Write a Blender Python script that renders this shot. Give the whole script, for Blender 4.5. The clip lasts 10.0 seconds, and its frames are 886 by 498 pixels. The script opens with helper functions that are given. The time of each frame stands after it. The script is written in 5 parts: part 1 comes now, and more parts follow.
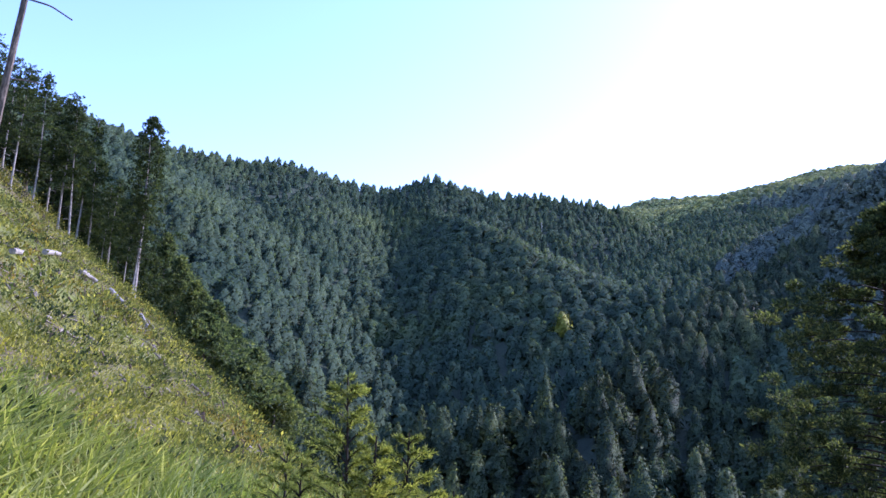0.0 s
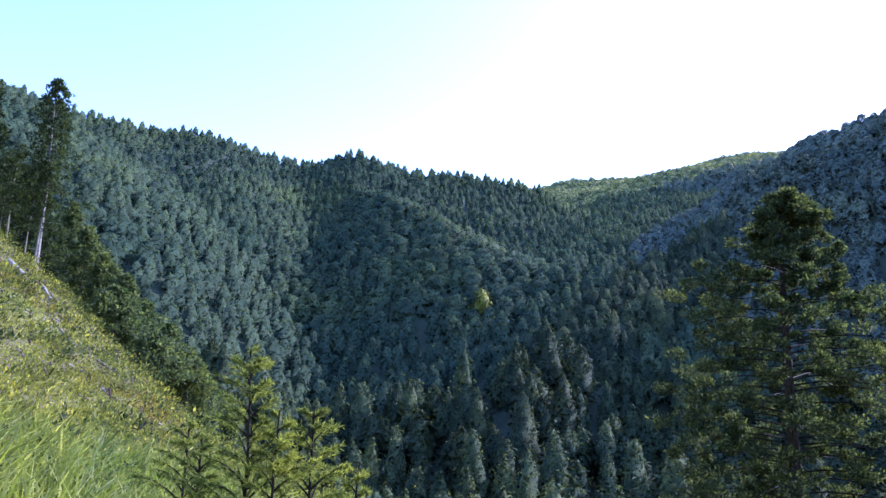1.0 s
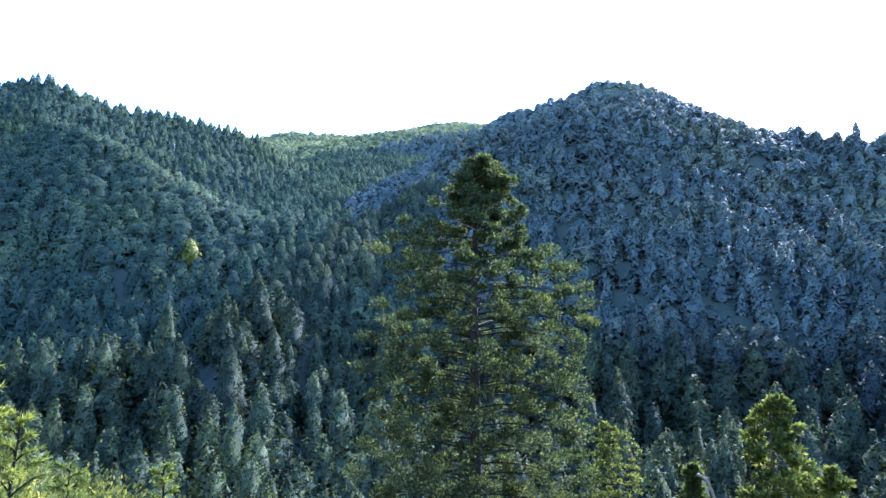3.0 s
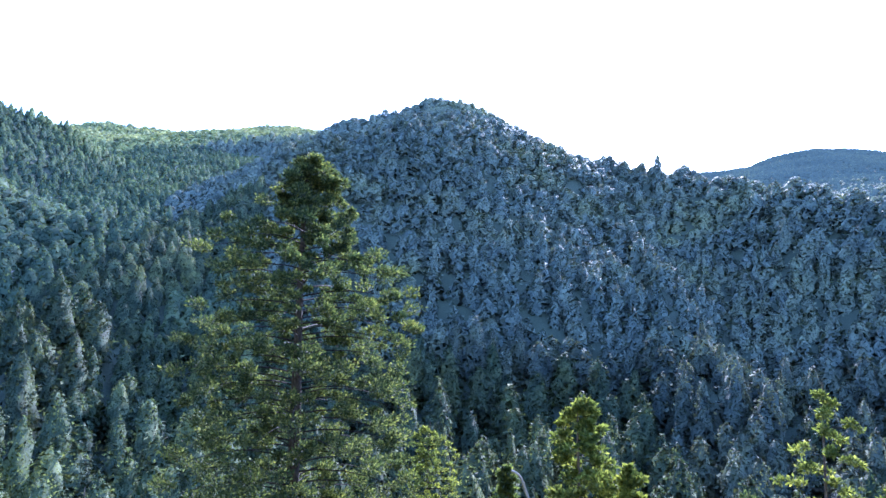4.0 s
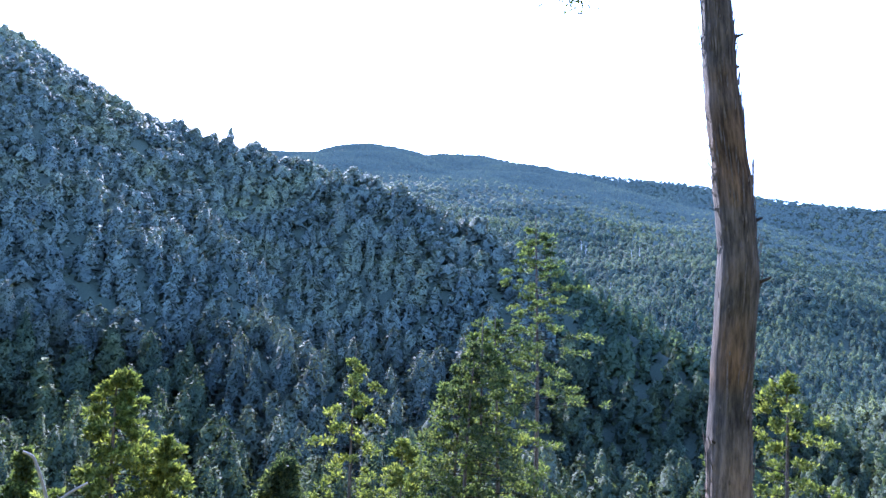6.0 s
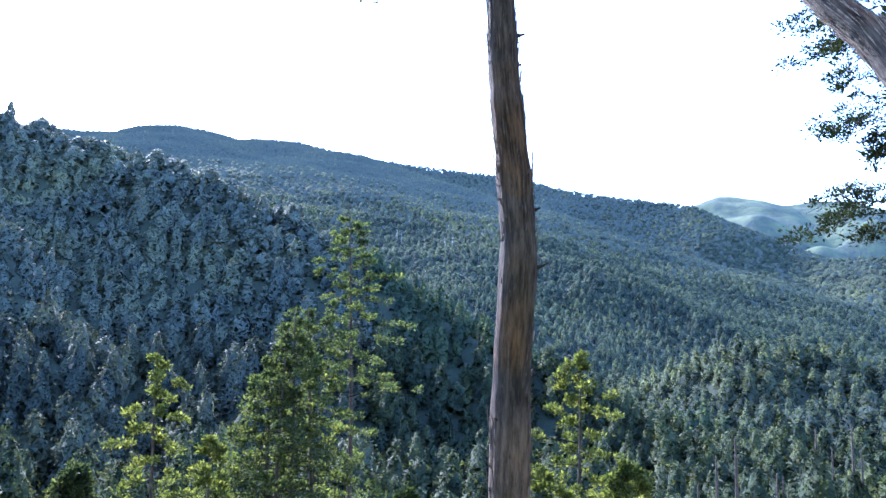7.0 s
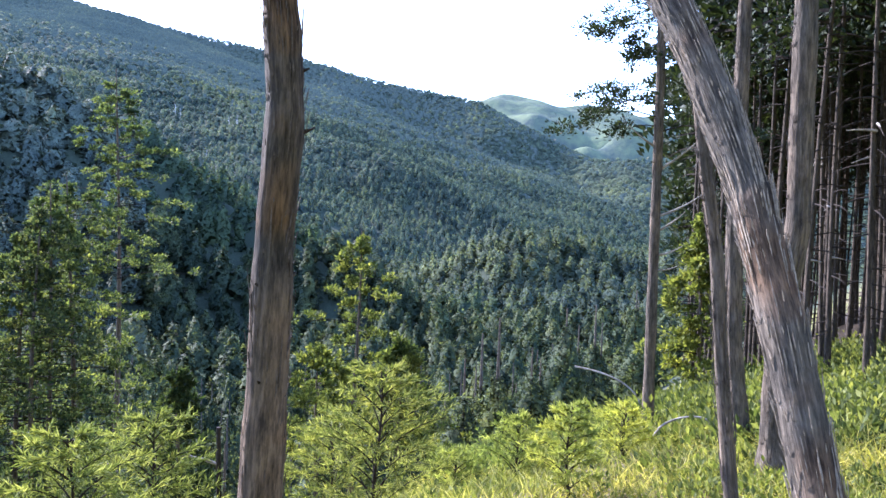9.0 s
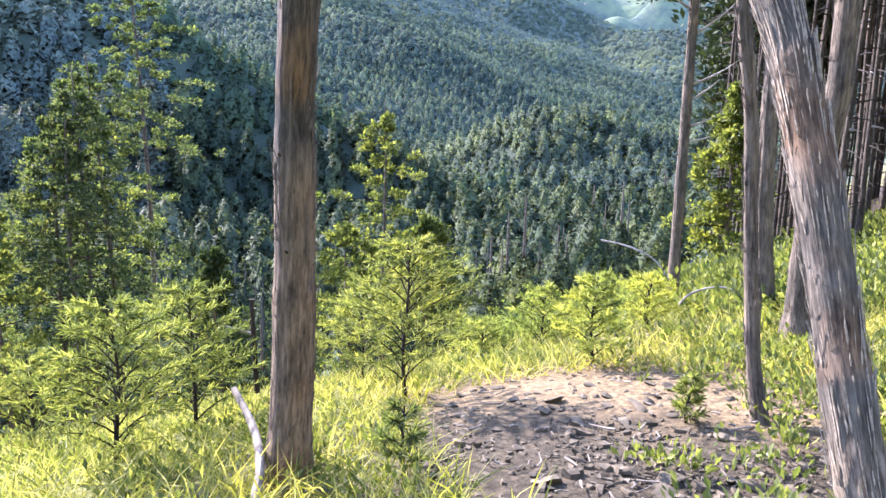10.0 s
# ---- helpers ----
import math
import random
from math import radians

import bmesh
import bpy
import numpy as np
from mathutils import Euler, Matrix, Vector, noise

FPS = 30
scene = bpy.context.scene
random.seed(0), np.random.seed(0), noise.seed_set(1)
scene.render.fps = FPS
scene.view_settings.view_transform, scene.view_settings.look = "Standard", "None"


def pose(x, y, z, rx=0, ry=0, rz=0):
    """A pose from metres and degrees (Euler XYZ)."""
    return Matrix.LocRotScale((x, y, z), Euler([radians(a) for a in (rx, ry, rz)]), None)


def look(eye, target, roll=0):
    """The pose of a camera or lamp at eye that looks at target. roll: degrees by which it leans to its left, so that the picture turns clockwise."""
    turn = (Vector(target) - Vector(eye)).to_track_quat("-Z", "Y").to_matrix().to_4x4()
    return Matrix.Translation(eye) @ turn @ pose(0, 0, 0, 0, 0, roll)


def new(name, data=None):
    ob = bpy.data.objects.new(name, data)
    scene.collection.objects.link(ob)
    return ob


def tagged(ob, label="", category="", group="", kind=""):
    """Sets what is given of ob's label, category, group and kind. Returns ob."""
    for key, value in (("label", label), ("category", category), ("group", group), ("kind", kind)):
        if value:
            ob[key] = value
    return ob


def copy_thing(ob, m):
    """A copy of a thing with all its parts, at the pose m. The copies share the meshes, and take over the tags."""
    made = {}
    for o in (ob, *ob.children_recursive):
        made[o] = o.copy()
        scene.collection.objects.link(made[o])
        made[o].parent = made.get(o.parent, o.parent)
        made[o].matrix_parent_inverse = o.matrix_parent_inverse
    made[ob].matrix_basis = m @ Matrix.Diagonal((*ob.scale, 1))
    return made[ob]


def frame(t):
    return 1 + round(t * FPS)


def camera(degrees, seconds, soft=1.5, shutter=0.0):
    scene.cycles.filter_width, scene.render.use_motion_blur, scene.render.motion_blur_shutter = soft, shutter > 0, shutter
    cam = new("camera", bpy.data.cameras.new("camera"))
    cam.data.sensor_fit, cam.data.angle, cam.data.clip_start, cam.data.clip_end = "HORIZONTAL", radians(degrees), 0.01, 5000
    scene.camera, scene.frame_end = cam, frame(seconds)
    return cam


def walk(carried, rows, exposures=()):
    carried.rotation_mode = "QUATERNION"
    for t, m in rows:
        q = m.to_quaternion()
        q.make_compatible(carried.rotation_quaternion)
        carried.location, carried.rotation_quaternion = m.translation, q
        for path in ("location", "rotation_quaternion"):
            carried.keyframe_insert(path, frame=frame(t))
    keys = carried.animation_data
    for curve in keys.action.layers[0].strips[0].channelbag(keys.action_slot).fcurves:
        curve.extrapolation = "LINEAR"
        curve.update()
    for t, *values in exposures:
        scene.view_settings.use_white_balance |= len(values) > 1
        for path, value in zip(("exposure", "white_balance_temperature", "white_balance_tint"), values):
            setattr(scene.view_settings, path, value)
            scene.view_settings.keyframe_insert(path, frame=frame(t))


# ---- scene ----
cam = camera(62.55, 10.0)
# seconds, then metres east, north and up, then degrees of yaw, pitch and roll
PATH = [
    (0.0, 0.000, 0.000, 1.930, -2.04, 11.46, -2.04),
    (0.5, 0.011, 0.011, 1.922, -4.70, 11.08, -1.91),
    (1.0, 0.068, 0.042, 1.920, -8.23, 9.82, -1.88),
    (1.5, 0.104, 0.031, 1.922, -11.48, 9.03, -2.02),
    (2.0, 0.108, 0.001, 1.898, -20.46, 8.88, -2.46),
    (2.5, 0.115, -0.058, 1.874, -27.32, 7.28, -2.57),
    (2.7, 0.126, -0.065, 1.862, -28.33, 6.80, -1.86),
    (3.8, 0.199, 0.070, 1.715, -40.82, 8.25, -1.74),
    (4.0, 0.230, 0.069, 1.716, -44.01, 7.98, -1.94),
    (4.5, 0.279, 0.043, 1.721, -50.88, 7.87, -1.77),
    (5.0, 0.336, -0.004, 1.709, -59.21, 7.67, -1.41),
    (5.5, 0.353, -0.014, 1.708, -68.00, 6.82, -1.84),
    (6.0, 0.280, -0.049, 1.696, -77.54, 7.04, -2.22),
    (6.2, 0.273, -0.059, 1.702, -80.50, 7.03, -2.20),
    (7.3, 0.304, -0.175, 1.691, -96.30, 5.99, -0.23),
    (7.5, 0.300, -0.172, 1.687, -99.35, 5.64, -0.45),
    (8.0, 0.306, -0.213, 1.676, -104.13, 4.31, -0.54),
    (8.5, 0.328, -0.242, 1.647, -106.61, 1.20, -0.90),
    (9.0, 0.329, -0.262, 1.609, -108.36, -2.08, -1.96),
    (9.5, 0.307, -0.256, 1.569, -108.45, -8.43, -1.75),
    (10.0, 0.356, -0.278, 1.556, -106.42, -11.58, -0.98),
]
SUN_AZ, SUN_EL = 62.0, 32.5  # degrees clockwise from north (y), and above the horizon
walk(cam, [(t, pose(x, y, z, 90 + pitch, roll, yaw)) for t, x, y, z, yaw, pitch, roll in PATH], [(0.0, 1.64, 5130, 36), (1.0, 1.86, 4940, 33), (2.0, 2.27, 4720, 26), (2.5, 2.4, 4720, 27), (4.0, 2.93, 4800, 29), (6.0, 2.9, 4900, 28), (7.5, 2.65, 5050, 27), (8.5, 2.6, 5300, 26), (9.0, 2.72, 5450, 26), (9.5, 3.06, 5650, 27), (10.0, 3.25, 5700, 29)])

# ---- world and sun ----
world = bpy.data.worlds.new("world")
scene.world = world
world.use_nodes = True
sky = world.node_tree.nodes.new("ShaderNodeTexSky")
sky.sky_type, sky.sun_disc = "NISHITA", False
sky.sun_elevation, sky.sun_rotation = radians(SUN_EL), radians(SUN_AZ)
sky.air_density, sky.dust_density, sky.ozone_density = 1.0, 0.7, 1.8
background = world.node_tree.nodes["Background"]
background.inputs["Strength"].default_value = 0.15
world.node_tree.links.new(sky.outputs["Color"], background.inputs["Color"])
sun = new("sun", bpy.data.lights.new("sun", "SUN"))
sun.data.energy, sun.data.angle, sun.data.color = 2.7, radians(0.6), (1.0, 0.94, 0.83)
sun_way = Vector((math.sin(radians(SUN_AZ)) * math.cos(radians(SUN_EL)), math.cos(radians(SUN_AZ)) * math.cos(radians(SUN_EL)), math.sin(radians(SUN_EL))))
sun.matrix_world = look(sun_way * 300, (0, 0, 0))


# ---- materials ----
def surface(name, rough=0.8):
    m = bpy.data.materials.new(name)
    m.use_nodes = True
    t = m.node_tree
    shader = t.nodes["Principled BSDF"]
    shader.inputs["Roughness"].default_value = rough
    return m, t, shader


def node(t, kind, **values):
    n = t.nodes.new(kind)
    for key, value in values.items():
        n.inputs[key].default_value = value
    return n


def ramp(t, fac, stops):
    n = t.nodes.new("ShaderNodeValToRGB")
    e = n.color_ramp.elements
    while len(e) < len(stops):
        e.new(0.5)
    for i, (at, colour) in enumerate(stops):
        e[i].position, e[i].color = at, (*colour, 1)
    t.links.new(fac, n.inputs["Fac"])
    return n.outputs["Color"]


def place(t):
    return t.nodes.new("ShaderNodeNewGeometry").outputs["Position"]


def noise_of(t, scale, detail=4.0, rough=0.6, vector=None):
    n = node(t, "ShaderNodeTexNoise", Scale=scale, Detail=detail, Roughness=rough)
    t.links.new(vector or place(t), n.inputs["Vector"])
    return n.outputs["Fac"]


def blend(t, fac, a, b, mode="MIX"):
    n = t.nodes.new("ShaderNodeMix")
    n.data_type, n.blend_type = "RGBA", mode
    for value, socket in ((fac, n.inputs[0]), (a, n.inputs[6]), (b, n.inputs[7])):
        if isinstance(value, (int, float)):
            socket.default_value = value
        elif isinstance(value, tuple):
            socket.default_value = (*value, 1)
        else:
            t.links.new(value, socket)
    return n.outputs[2]


def foliage(name, dark, mid, light, through_light=0.35, stand=0.05, rough=0.7, haze=None, low=(0.62, 0.72, 0.72), vary=0.22, gloss=0.2, gaps=0.0, hole=0.48):
    """Leaves: their colour changes from leaf to leaf and from stand to stand, and light shines through them and, with
    gaps, between them. Far leaves can take a faint emission that imitates hazy air.
    """
    m, t, shader = surface(name, rough)
    geo = t.nodes.new("ShaderNodeNewGeometry")
    leaf = ramp(t, geo.outputs["Random Per Island"], [(0.0, dark), (0.55, mid), (1.0, light)])
    patch = ramp(t, noise_of(t, stand, 3.0), [(0.3, low), (0.5, (1, 1, 1)), (0.72, (1.35, 1.25, 0.9))])
    colour = blend(t, 1.0, leaf, patch, "MULTIPLY")
    colour = blend(t, 1.0, colour, ramp(t, noise_of(t, stand * 8, 2.0), [(0.35, (1 - vary, 1 - 0.9 * vary, 1 - 0.8 * vary)), (0.65, (1 + vary, 1 + 0.9 * vary, 1 + 0.6 * vary))]), "MULTIPLY")
    t.links.new(colour, shader.inputs["Base Color"])
    shader.inputs["Specular IOR Level"].default_value = gloss
    glow = t.nodes.new("ShaderNodeBsdfTranslucent")
    t.links.new(blend(t, 1.0, colour, (1.3, 1.3, 0.7), "MULTIPLY"), glow.inputs["Color"])
    mix = node(t, "ShaderNodeMixShader", Fac=through_light)
    t.links.new(shader.outputs[0], mix.inputs[1])
    t.links.new(glow.outputs[0], mix.inputs[2])
    leafy = mix.outputs[0]
    if gaps:
        fine = noise_of(t, gaps, 2.0, 0.7)
        colour = blend(t, 1.0, colour, ramp(t, fine, [(0.4, (0.82, 0.82, 0.83)), (0.6, (1.2, 1.2, 1.18))]), "MULTIPLY")
        t.links.new(colour, shader.inputs["Base Color"])
        open_air = t.nodes.new("ShaderNodeBsdfTransparent")
        sieve = t.nodes.new("ShaderNodeMixShader")
        t.links.new(ramp(t, fine, [(hole - 0.08, (1, 1, 1)), (hole, (0, 0, 0))]), sieve.inputs[0])
        t.links.new(leafy, sieve.inputs[1])
        t.links.new(open_air.outputs[0], sieve.inputs[2])
        leafy = sieve.outputs[0]
    t.links.new(leafy, t.nodes["Material Output"].inputs["Surface"])
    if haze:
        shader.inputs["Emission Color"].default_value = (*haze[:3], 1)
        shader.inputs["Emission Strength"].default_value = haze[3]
    return m


def bark(name, dark, light, scale=1.0, orange=None, grain=False):
    m, t, shader = surface(name, 0.9)
    coord = t.nodes.new("ShaderNodeTexCoord").outputs["Object"]
    if grain:
        along = t.nodes.new("ShaderNodeAttribute")
        along.attribute_name = "grain"
        coord = along.outputs["Vector"]
    # narrow strips that break off after a hand's length, over broader plates
    long = node(t, "ShaderNodeMapping", Scale=(75 * scale, 75 * scale, 7.0 * scale))
    t.links.new(coord, long.inputs["Vector"])
    broad = node(t, "ShaderNodeMapping", Scale=(22 * scale, 22 * scale, 5.0 * scale))
    t.links.new(coord, broad.inputs["Vector"])
    plates = noise_of(t, 1.0, 5.0, 0.7, broad.outputs["Vector"])
    both = node(t, "ShaderNodeMath")
    both.operation = "MULTIPLY_ADD"
    t.links.new(plates, both.inputs[0])
    both.inputs[1].default_value = 0.7
    less = node(t, "ShaderNodeMath")
    less.operation = "MULTIPLY_ADD"
    t.links.new(noise_of(t, 1.0, 6.0, 0.7, long.outputs["Vector"]), less.inputs[0])
    less.inputs[1].default_value, less.inputs[2].default_value = 0.75, -0.225
    t.links.new(less.outputs[0], both.inputs[2])
    strips = both.outputs[0]
    colour = ramp(t, strips, [(0.33, dark), (0.48, tuple(0.6 * a + 0.4 * b for a, b in zip(dark, light))), (0.64, light)])
    stain = noise_of(t, 2.3, 3.0, 0.6, coord)
    colour = blend(t, 1.0, colour, ramp(t, stain, [(0.3, (0.7, 0.72, 0.72)), (0.7, (1.25, 1.15, 1.05))]), "MULTIPLY")
    if orange:
        peel = ramp(t, noise_of(t, 1.6, 2.0, 0.5, coord), [(0.52, (0, 0, 0)), (0.62, (1, 1, 1))])
        colour = blend(t, peel, colour, blend(t, 1.0, colour, orange, "MULTIPLY"))
    if orange and grain:
        # weathered grey higher up the stem, also darkened as if backlit
        split = t.nodes.new("ShaderNodeSeparateXYZ")
        t.links.new(coord, split.inputs[0])
        high = node(t, "ShaderNodeMapRange", **{"From Min": 502.0, "From Max": 503.0})
        t.links.new(split.outputs["Z"], high.inputs["Value"])
        colour = blend(t, high.outputs["Result"], colour, blend(t, 1.0, colour, (0.55, 0.62, 0.7), "MULTIPLY"))
    t.links.new(colour, shader.inputs["Base Color"])
    bump = node(t, "ShaderNodeBump", Strength=1.0, Distance=0.016)
    t.links.new(strips, bump.inputs["Height"])
    t.links.new(bump.outputs["Normal"], shader.inputs["Normal"])
    shader.inputs["Specular IOR Level"].default_value = 0.2
    return m


def ground_surface():
    m, t, shader = surface("ground", 0.95)
    here = place(t)
    fine, broad = noise_of(t, 2.2, 6.0, 0.7), noise_of(t, 0.22, 4.0, 0.6)
    litter = ramp(t, fine, [(0.3, (0.035, 0.026, 0.018)), (0.5, (0.10, 0.075, 0.046)), (0.7, (0.19, 0.155, 0.09))])
    moss = ramp(t, fine, [(0.3, (0.05, 0.062, 0.016)), (0.5, (0.13, 0.142, 0.034)), (0.7, (0.25, 0.235, 0.065))])
    near = blend(t, ramp(t, broad, [(0.42, (0, 0, 0)), (0.6, (1, 1, 1))]), moss, litter)
    wood = ramp(t, fine, [(0.3, (0.03, 0.04, 0.026)), (0.7, (0.062, 0.078, 0.048))])
    # brown needle litter under the plantation, darkened for the shade of its crowns
    under = node(t, "ShaderNodeVectorMath")
    under.operation = "DISTANCE"
    t.links.new(here, under.inputs[0])
    under.inputs[1].default_value = (19.0, -24.0, -1.0)
    m4 = node(t, "ShaderNodeMapRange", **{"From Min": 18.5, "From Max": 21.0, "To Min": 1.0, "To Max": 0.0})
    t.links.new(under.outputs["Value"], m4.inputs["Value"])
    near = blend(t, m4.outputs["Result"], near, ramp(t, fine, [(0.3, (0.016, 0.012, 0.009)), (0.5, (0.035, 0.026, 0.018)), (0.7, (0.065, 0.05, 0.034))]))
    # bare stony soil on the landing
    at = node(t, "ShaderNodeVectorMath")
    at.operation = "DISTANCE"
    t.links.new(here, at.inputs[0])
    at.inputs[1].default_value = (3.9, -2.6, -0.1)
    edge = node(t, "ShaderNodeMath")
    edge.operation = "ADD"
    t.links.new(at.outputs["Value"], edge.inputs[0])
    t.links.new(noise_of(t, 1.1, 4.0), edge.inputs[1])
    # near soil darkened in colour for the shadow lying on it
    soil = ramp(t, noise_of(t, 16.0, 8.0, 0.8), [(0.34, (0.015, 0.012, 0.007)), (0.5, (0.045, 0.035, 0.021)), (0.66, (0.11, 0.085, 0.052))])
    reach = node(t, "ShaderNodeVectorMath")
    reach.operation = "LENGTH"
    t.links.new(here, reach.inputs[0])
    m1 = node(t, "ShaderNodeMapRange", **{"From Min": 1.9, "From Max": 2.5, "To Min": 1.0, "To Max": 0.0})
    t.links.new(edge.outputs[0], m1.inputs["Value"])
    m2 = node(t, "ShaderNodeMapRange", **{"From Min": 62.0, "From Max": 90.0})
    t.links.new(reach.outputs["Value"], m2.inputs["Value"])
    # straw and pinkish dust, paled as if sunlit, on the bare patch's far half
    m3 = node(t, "ShaderNodeMapRange", **{"From Min": 4.2, "From Max": 4.9})
    uneven = node(t, "ShaderNodeMath")
    uneven.operation = "MULTIPLY_ADD"
    t.links.new(noise_of(t, 1.6, 5.0, 0.7), uneven.inputs[0])
    uneven.inputs[1].default_value = 2.2
    shifted = node(t, "ShaderNodeMath")
    shifted.operation = "SUBTRACT"
    t.links.new(reach.outputs["Value"], shifted.inputs[0])
    shifted.inputs[1].default_value = 1.1
    t.links.new(shifted.outputs[0], uneven.inputs[2])
    t.links.new(uneven.outputs[0], m3.inputs["Value"])
    lit_straw = ramp(t, noise_of(t, 20.0, 6.0, 0.8), [(0.34, (0.05, 0.036, 0.021)), (0.5, (0.15, 0.105, 0.055)), (0.66, (0.29, 0.21, 0.11))])
    soil = blend(t, m3.outputs["Result"], soil, lit_straw)
    colour = blend(t, m1.outputs["Result"], near, soil)
    colour = blend(t, m2.outputs["Result"], colour, wood)
    t.links.new(colour, shader.inputs["Base Color"])
    bump = node(t, "ShaderNodeBump", Strength=0.6, Distance=0.05)
    t.links.new(noise_of(t, 14.0, 6.0, 0.7), bump.inputs["Height"])
    t.links.new(bump.outputs["Normal"], shader.inputs["Normal"])
    shader.inputs["Specular IOR Level"].default_value = 0.15
    return m


def plain(name, dark, light, scale, rough=0.85, haze=None):
    m, t, shader = surface(name, rough)
    t.links.new(ramp(t, noise_of(t, scale, 6.0, 0.65), [(0.32, dark), (0.68, light)]), shader.inputs["Base Color"])
    shader.inputs["Specular IOR Level"].default_value = 0.12
    bump = node(t, "ShaderNodeBump", Strength=0.5, Distance=0.1 / scale)
    t.links.new(noise_of(t, scale * 3, 5.0), bump.inputs["Height"])
    t.links.new(bump.outputs["Normal"], shader.inputs["Normal"])
    # hazy air before a far surface, put into its emission
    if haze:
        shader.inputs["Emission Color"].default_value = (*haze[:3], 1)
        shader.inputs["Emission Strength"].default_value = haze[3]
    return m


GROUND = ground_surface()
WOODS = foliage("conifer_woods", (0.074, 0.108, 0.073), (0.084, 0.12, 0.079), (0.096, 0.132, 0.084), 0.5, 0.02, low=(0.7, 0.8, 0.84), vary=0.3, gloss=0.06, gaps=1.3, hole=0.45)
SLOPE_WOODS = foliage("slope_woods", (0.05, 0.069, 0.046), (0.07, 0.092, 0.056), (0.1, 0.12, 0.064), 0.42, 0.05, vary=0.35, gloss=0.06, gaps=3.0, hole=0.46)
# the next two: conifers blued and paled to stand in for haze
HAZE_BLUE_WOODS = foliage("haze_blue_woods", (0.106, 0.131, 0.105), (0.12, 0.146, 0.116), (0.137, 0.163, 0.125), 0.25, 0.03, low=(0.78, 0.83, 0.87), vary=0.24, gloss=0.04, gaps=2.0, hole=0.44)
BLUE_SLOPE = foliage("hazed_conifers", (0.07, 0.087, 0.072), (0.09, 0.11, 0.088), (0.118, 0.138, 0.102), 0.35, 0.04, low=(0.72, 0.78, 0.82), vary=0.3, gloss=0.06, gaps=2.6, hole=0.46)
# valley conifers lightened to stand in for haze
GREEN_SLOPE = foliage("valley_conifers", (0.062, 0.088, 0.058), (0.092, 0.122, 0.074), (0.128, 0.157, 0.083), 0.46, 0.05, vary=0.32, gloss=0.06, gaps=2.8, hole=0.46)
# woods beyond the valley, paled: sunlight and haze put into their colour
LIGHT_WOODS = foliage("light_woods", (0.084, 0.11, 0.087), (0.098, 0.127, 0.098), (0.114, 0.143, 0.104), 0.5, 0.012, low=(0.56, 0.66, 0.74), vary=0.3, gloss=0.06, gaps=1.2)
# far trees glow faintly blue in place of hazy air
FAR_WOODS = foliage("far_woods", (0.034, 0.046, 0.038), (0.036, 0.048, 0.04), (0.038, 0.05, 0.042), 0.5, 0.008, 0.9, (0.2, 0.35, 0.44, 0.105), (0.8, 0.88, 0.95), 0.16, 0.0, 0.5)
YELLOW = foliage("yellow_leaf", (0.15, 0.17, 0.03), (0.26, 0.27, 0.05), (0.36, 0.36, 0.09), 0.4, 0.3)
BROAD = foliage("beech_woods", (0.14, 0.165, 0.075), (0.22, 0.245, 0.11), (0.32, 0.33, 0.16), 0.40, 0.03, vary=0.35, gloss=0.1, gaps=0.9)
CYPRESS = foliage("cypress_leaf", (0.020, 0.034, 0.014), (0.038, 0.058, 0.023), (0.085, 0.105, 0.036), 0.42, 0.7)
# cypress leaf darkened, with crown shade put into the colour
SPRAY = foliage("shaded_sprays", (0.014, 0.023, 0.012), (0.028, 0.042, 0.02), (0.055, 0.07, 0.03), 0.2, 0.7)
TUFT = foliage("tufted_conifer", (0.024, 0.038, 0.02), (0.054, 0.074, 0.035), (0.16, 0.175, 0.07), 0.46, 0.7)
EDGE_LEAF = foliage("edge_conifer", (0.036, 0.056, 0.025), (0.078, 0.106, 0.043), (0.165, 0.19, 0.07), 0.48, 0.2, vary=0.3)
BRIGHT = foliage("young_leaf", (0.055, 0.075, 0.022), (0.125, 0.15, 0.04), (0.25, 0.265, 0.075), 0.45, 0.8)
GRASS = foliage("grass_blade", (0.125, 0.14, 0.034), (0.245, 0.25, 0.056), (0.48, 0.43, 0.17), 0.45, 0.5, vary=0.35)
TALL_GRASS = foliage("tall_grass", (0.13, 0.165, 0.034), (0.24, 0.28, 0.057), (0.4, 0.4, 0.15), 0.45, 0.5)
# a lighter copy of the sapling needles, sunlight put into its colour
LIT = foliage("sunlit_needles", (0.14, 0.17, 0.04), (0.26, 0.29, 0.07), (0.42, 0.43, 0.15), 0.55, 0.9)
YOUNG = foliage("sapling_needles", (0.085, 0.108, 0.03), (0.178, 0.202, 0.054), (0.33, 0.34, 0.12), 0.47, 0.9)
# sapling needles again, lightened in colour for full sun
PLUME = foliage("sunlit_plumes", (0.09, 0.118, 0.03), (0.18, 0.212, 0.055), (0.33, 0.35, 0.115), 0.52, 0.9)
CLEARING_LEAF = foliage("clearing_conifer", (0.048, 0.072, 0.034), (0.095, 0.125, 0.054), (0.17, 0.195, 0.08), 0.48, 0.2, vary=0.3)
SHRUB = foliage("shrub_leaf", (0.09, 0.1, 0.023), (0.185, 0.195, 0.043), (0.355, 0.34, 0.09), 0.45, 0.2, low=(1.0, 0.66, 0.5), vary=0.6)
BARK = bark("cypress_bark", (0.042, 0.032, 0.024), (0.26, 0.192, 0.134), 1.0, (1.25, 0.95, 0.65), True)
GREY_BARK = bark("grey_bark", (0.042, 0.035, 0.029), (0.225, 0.188, 0.15), 0.8)
PALE_BARK = bark("pale_bark", (0.036, 0.03, 0.024), (0.205, 0.17, 0.13), 0.9, None, True)
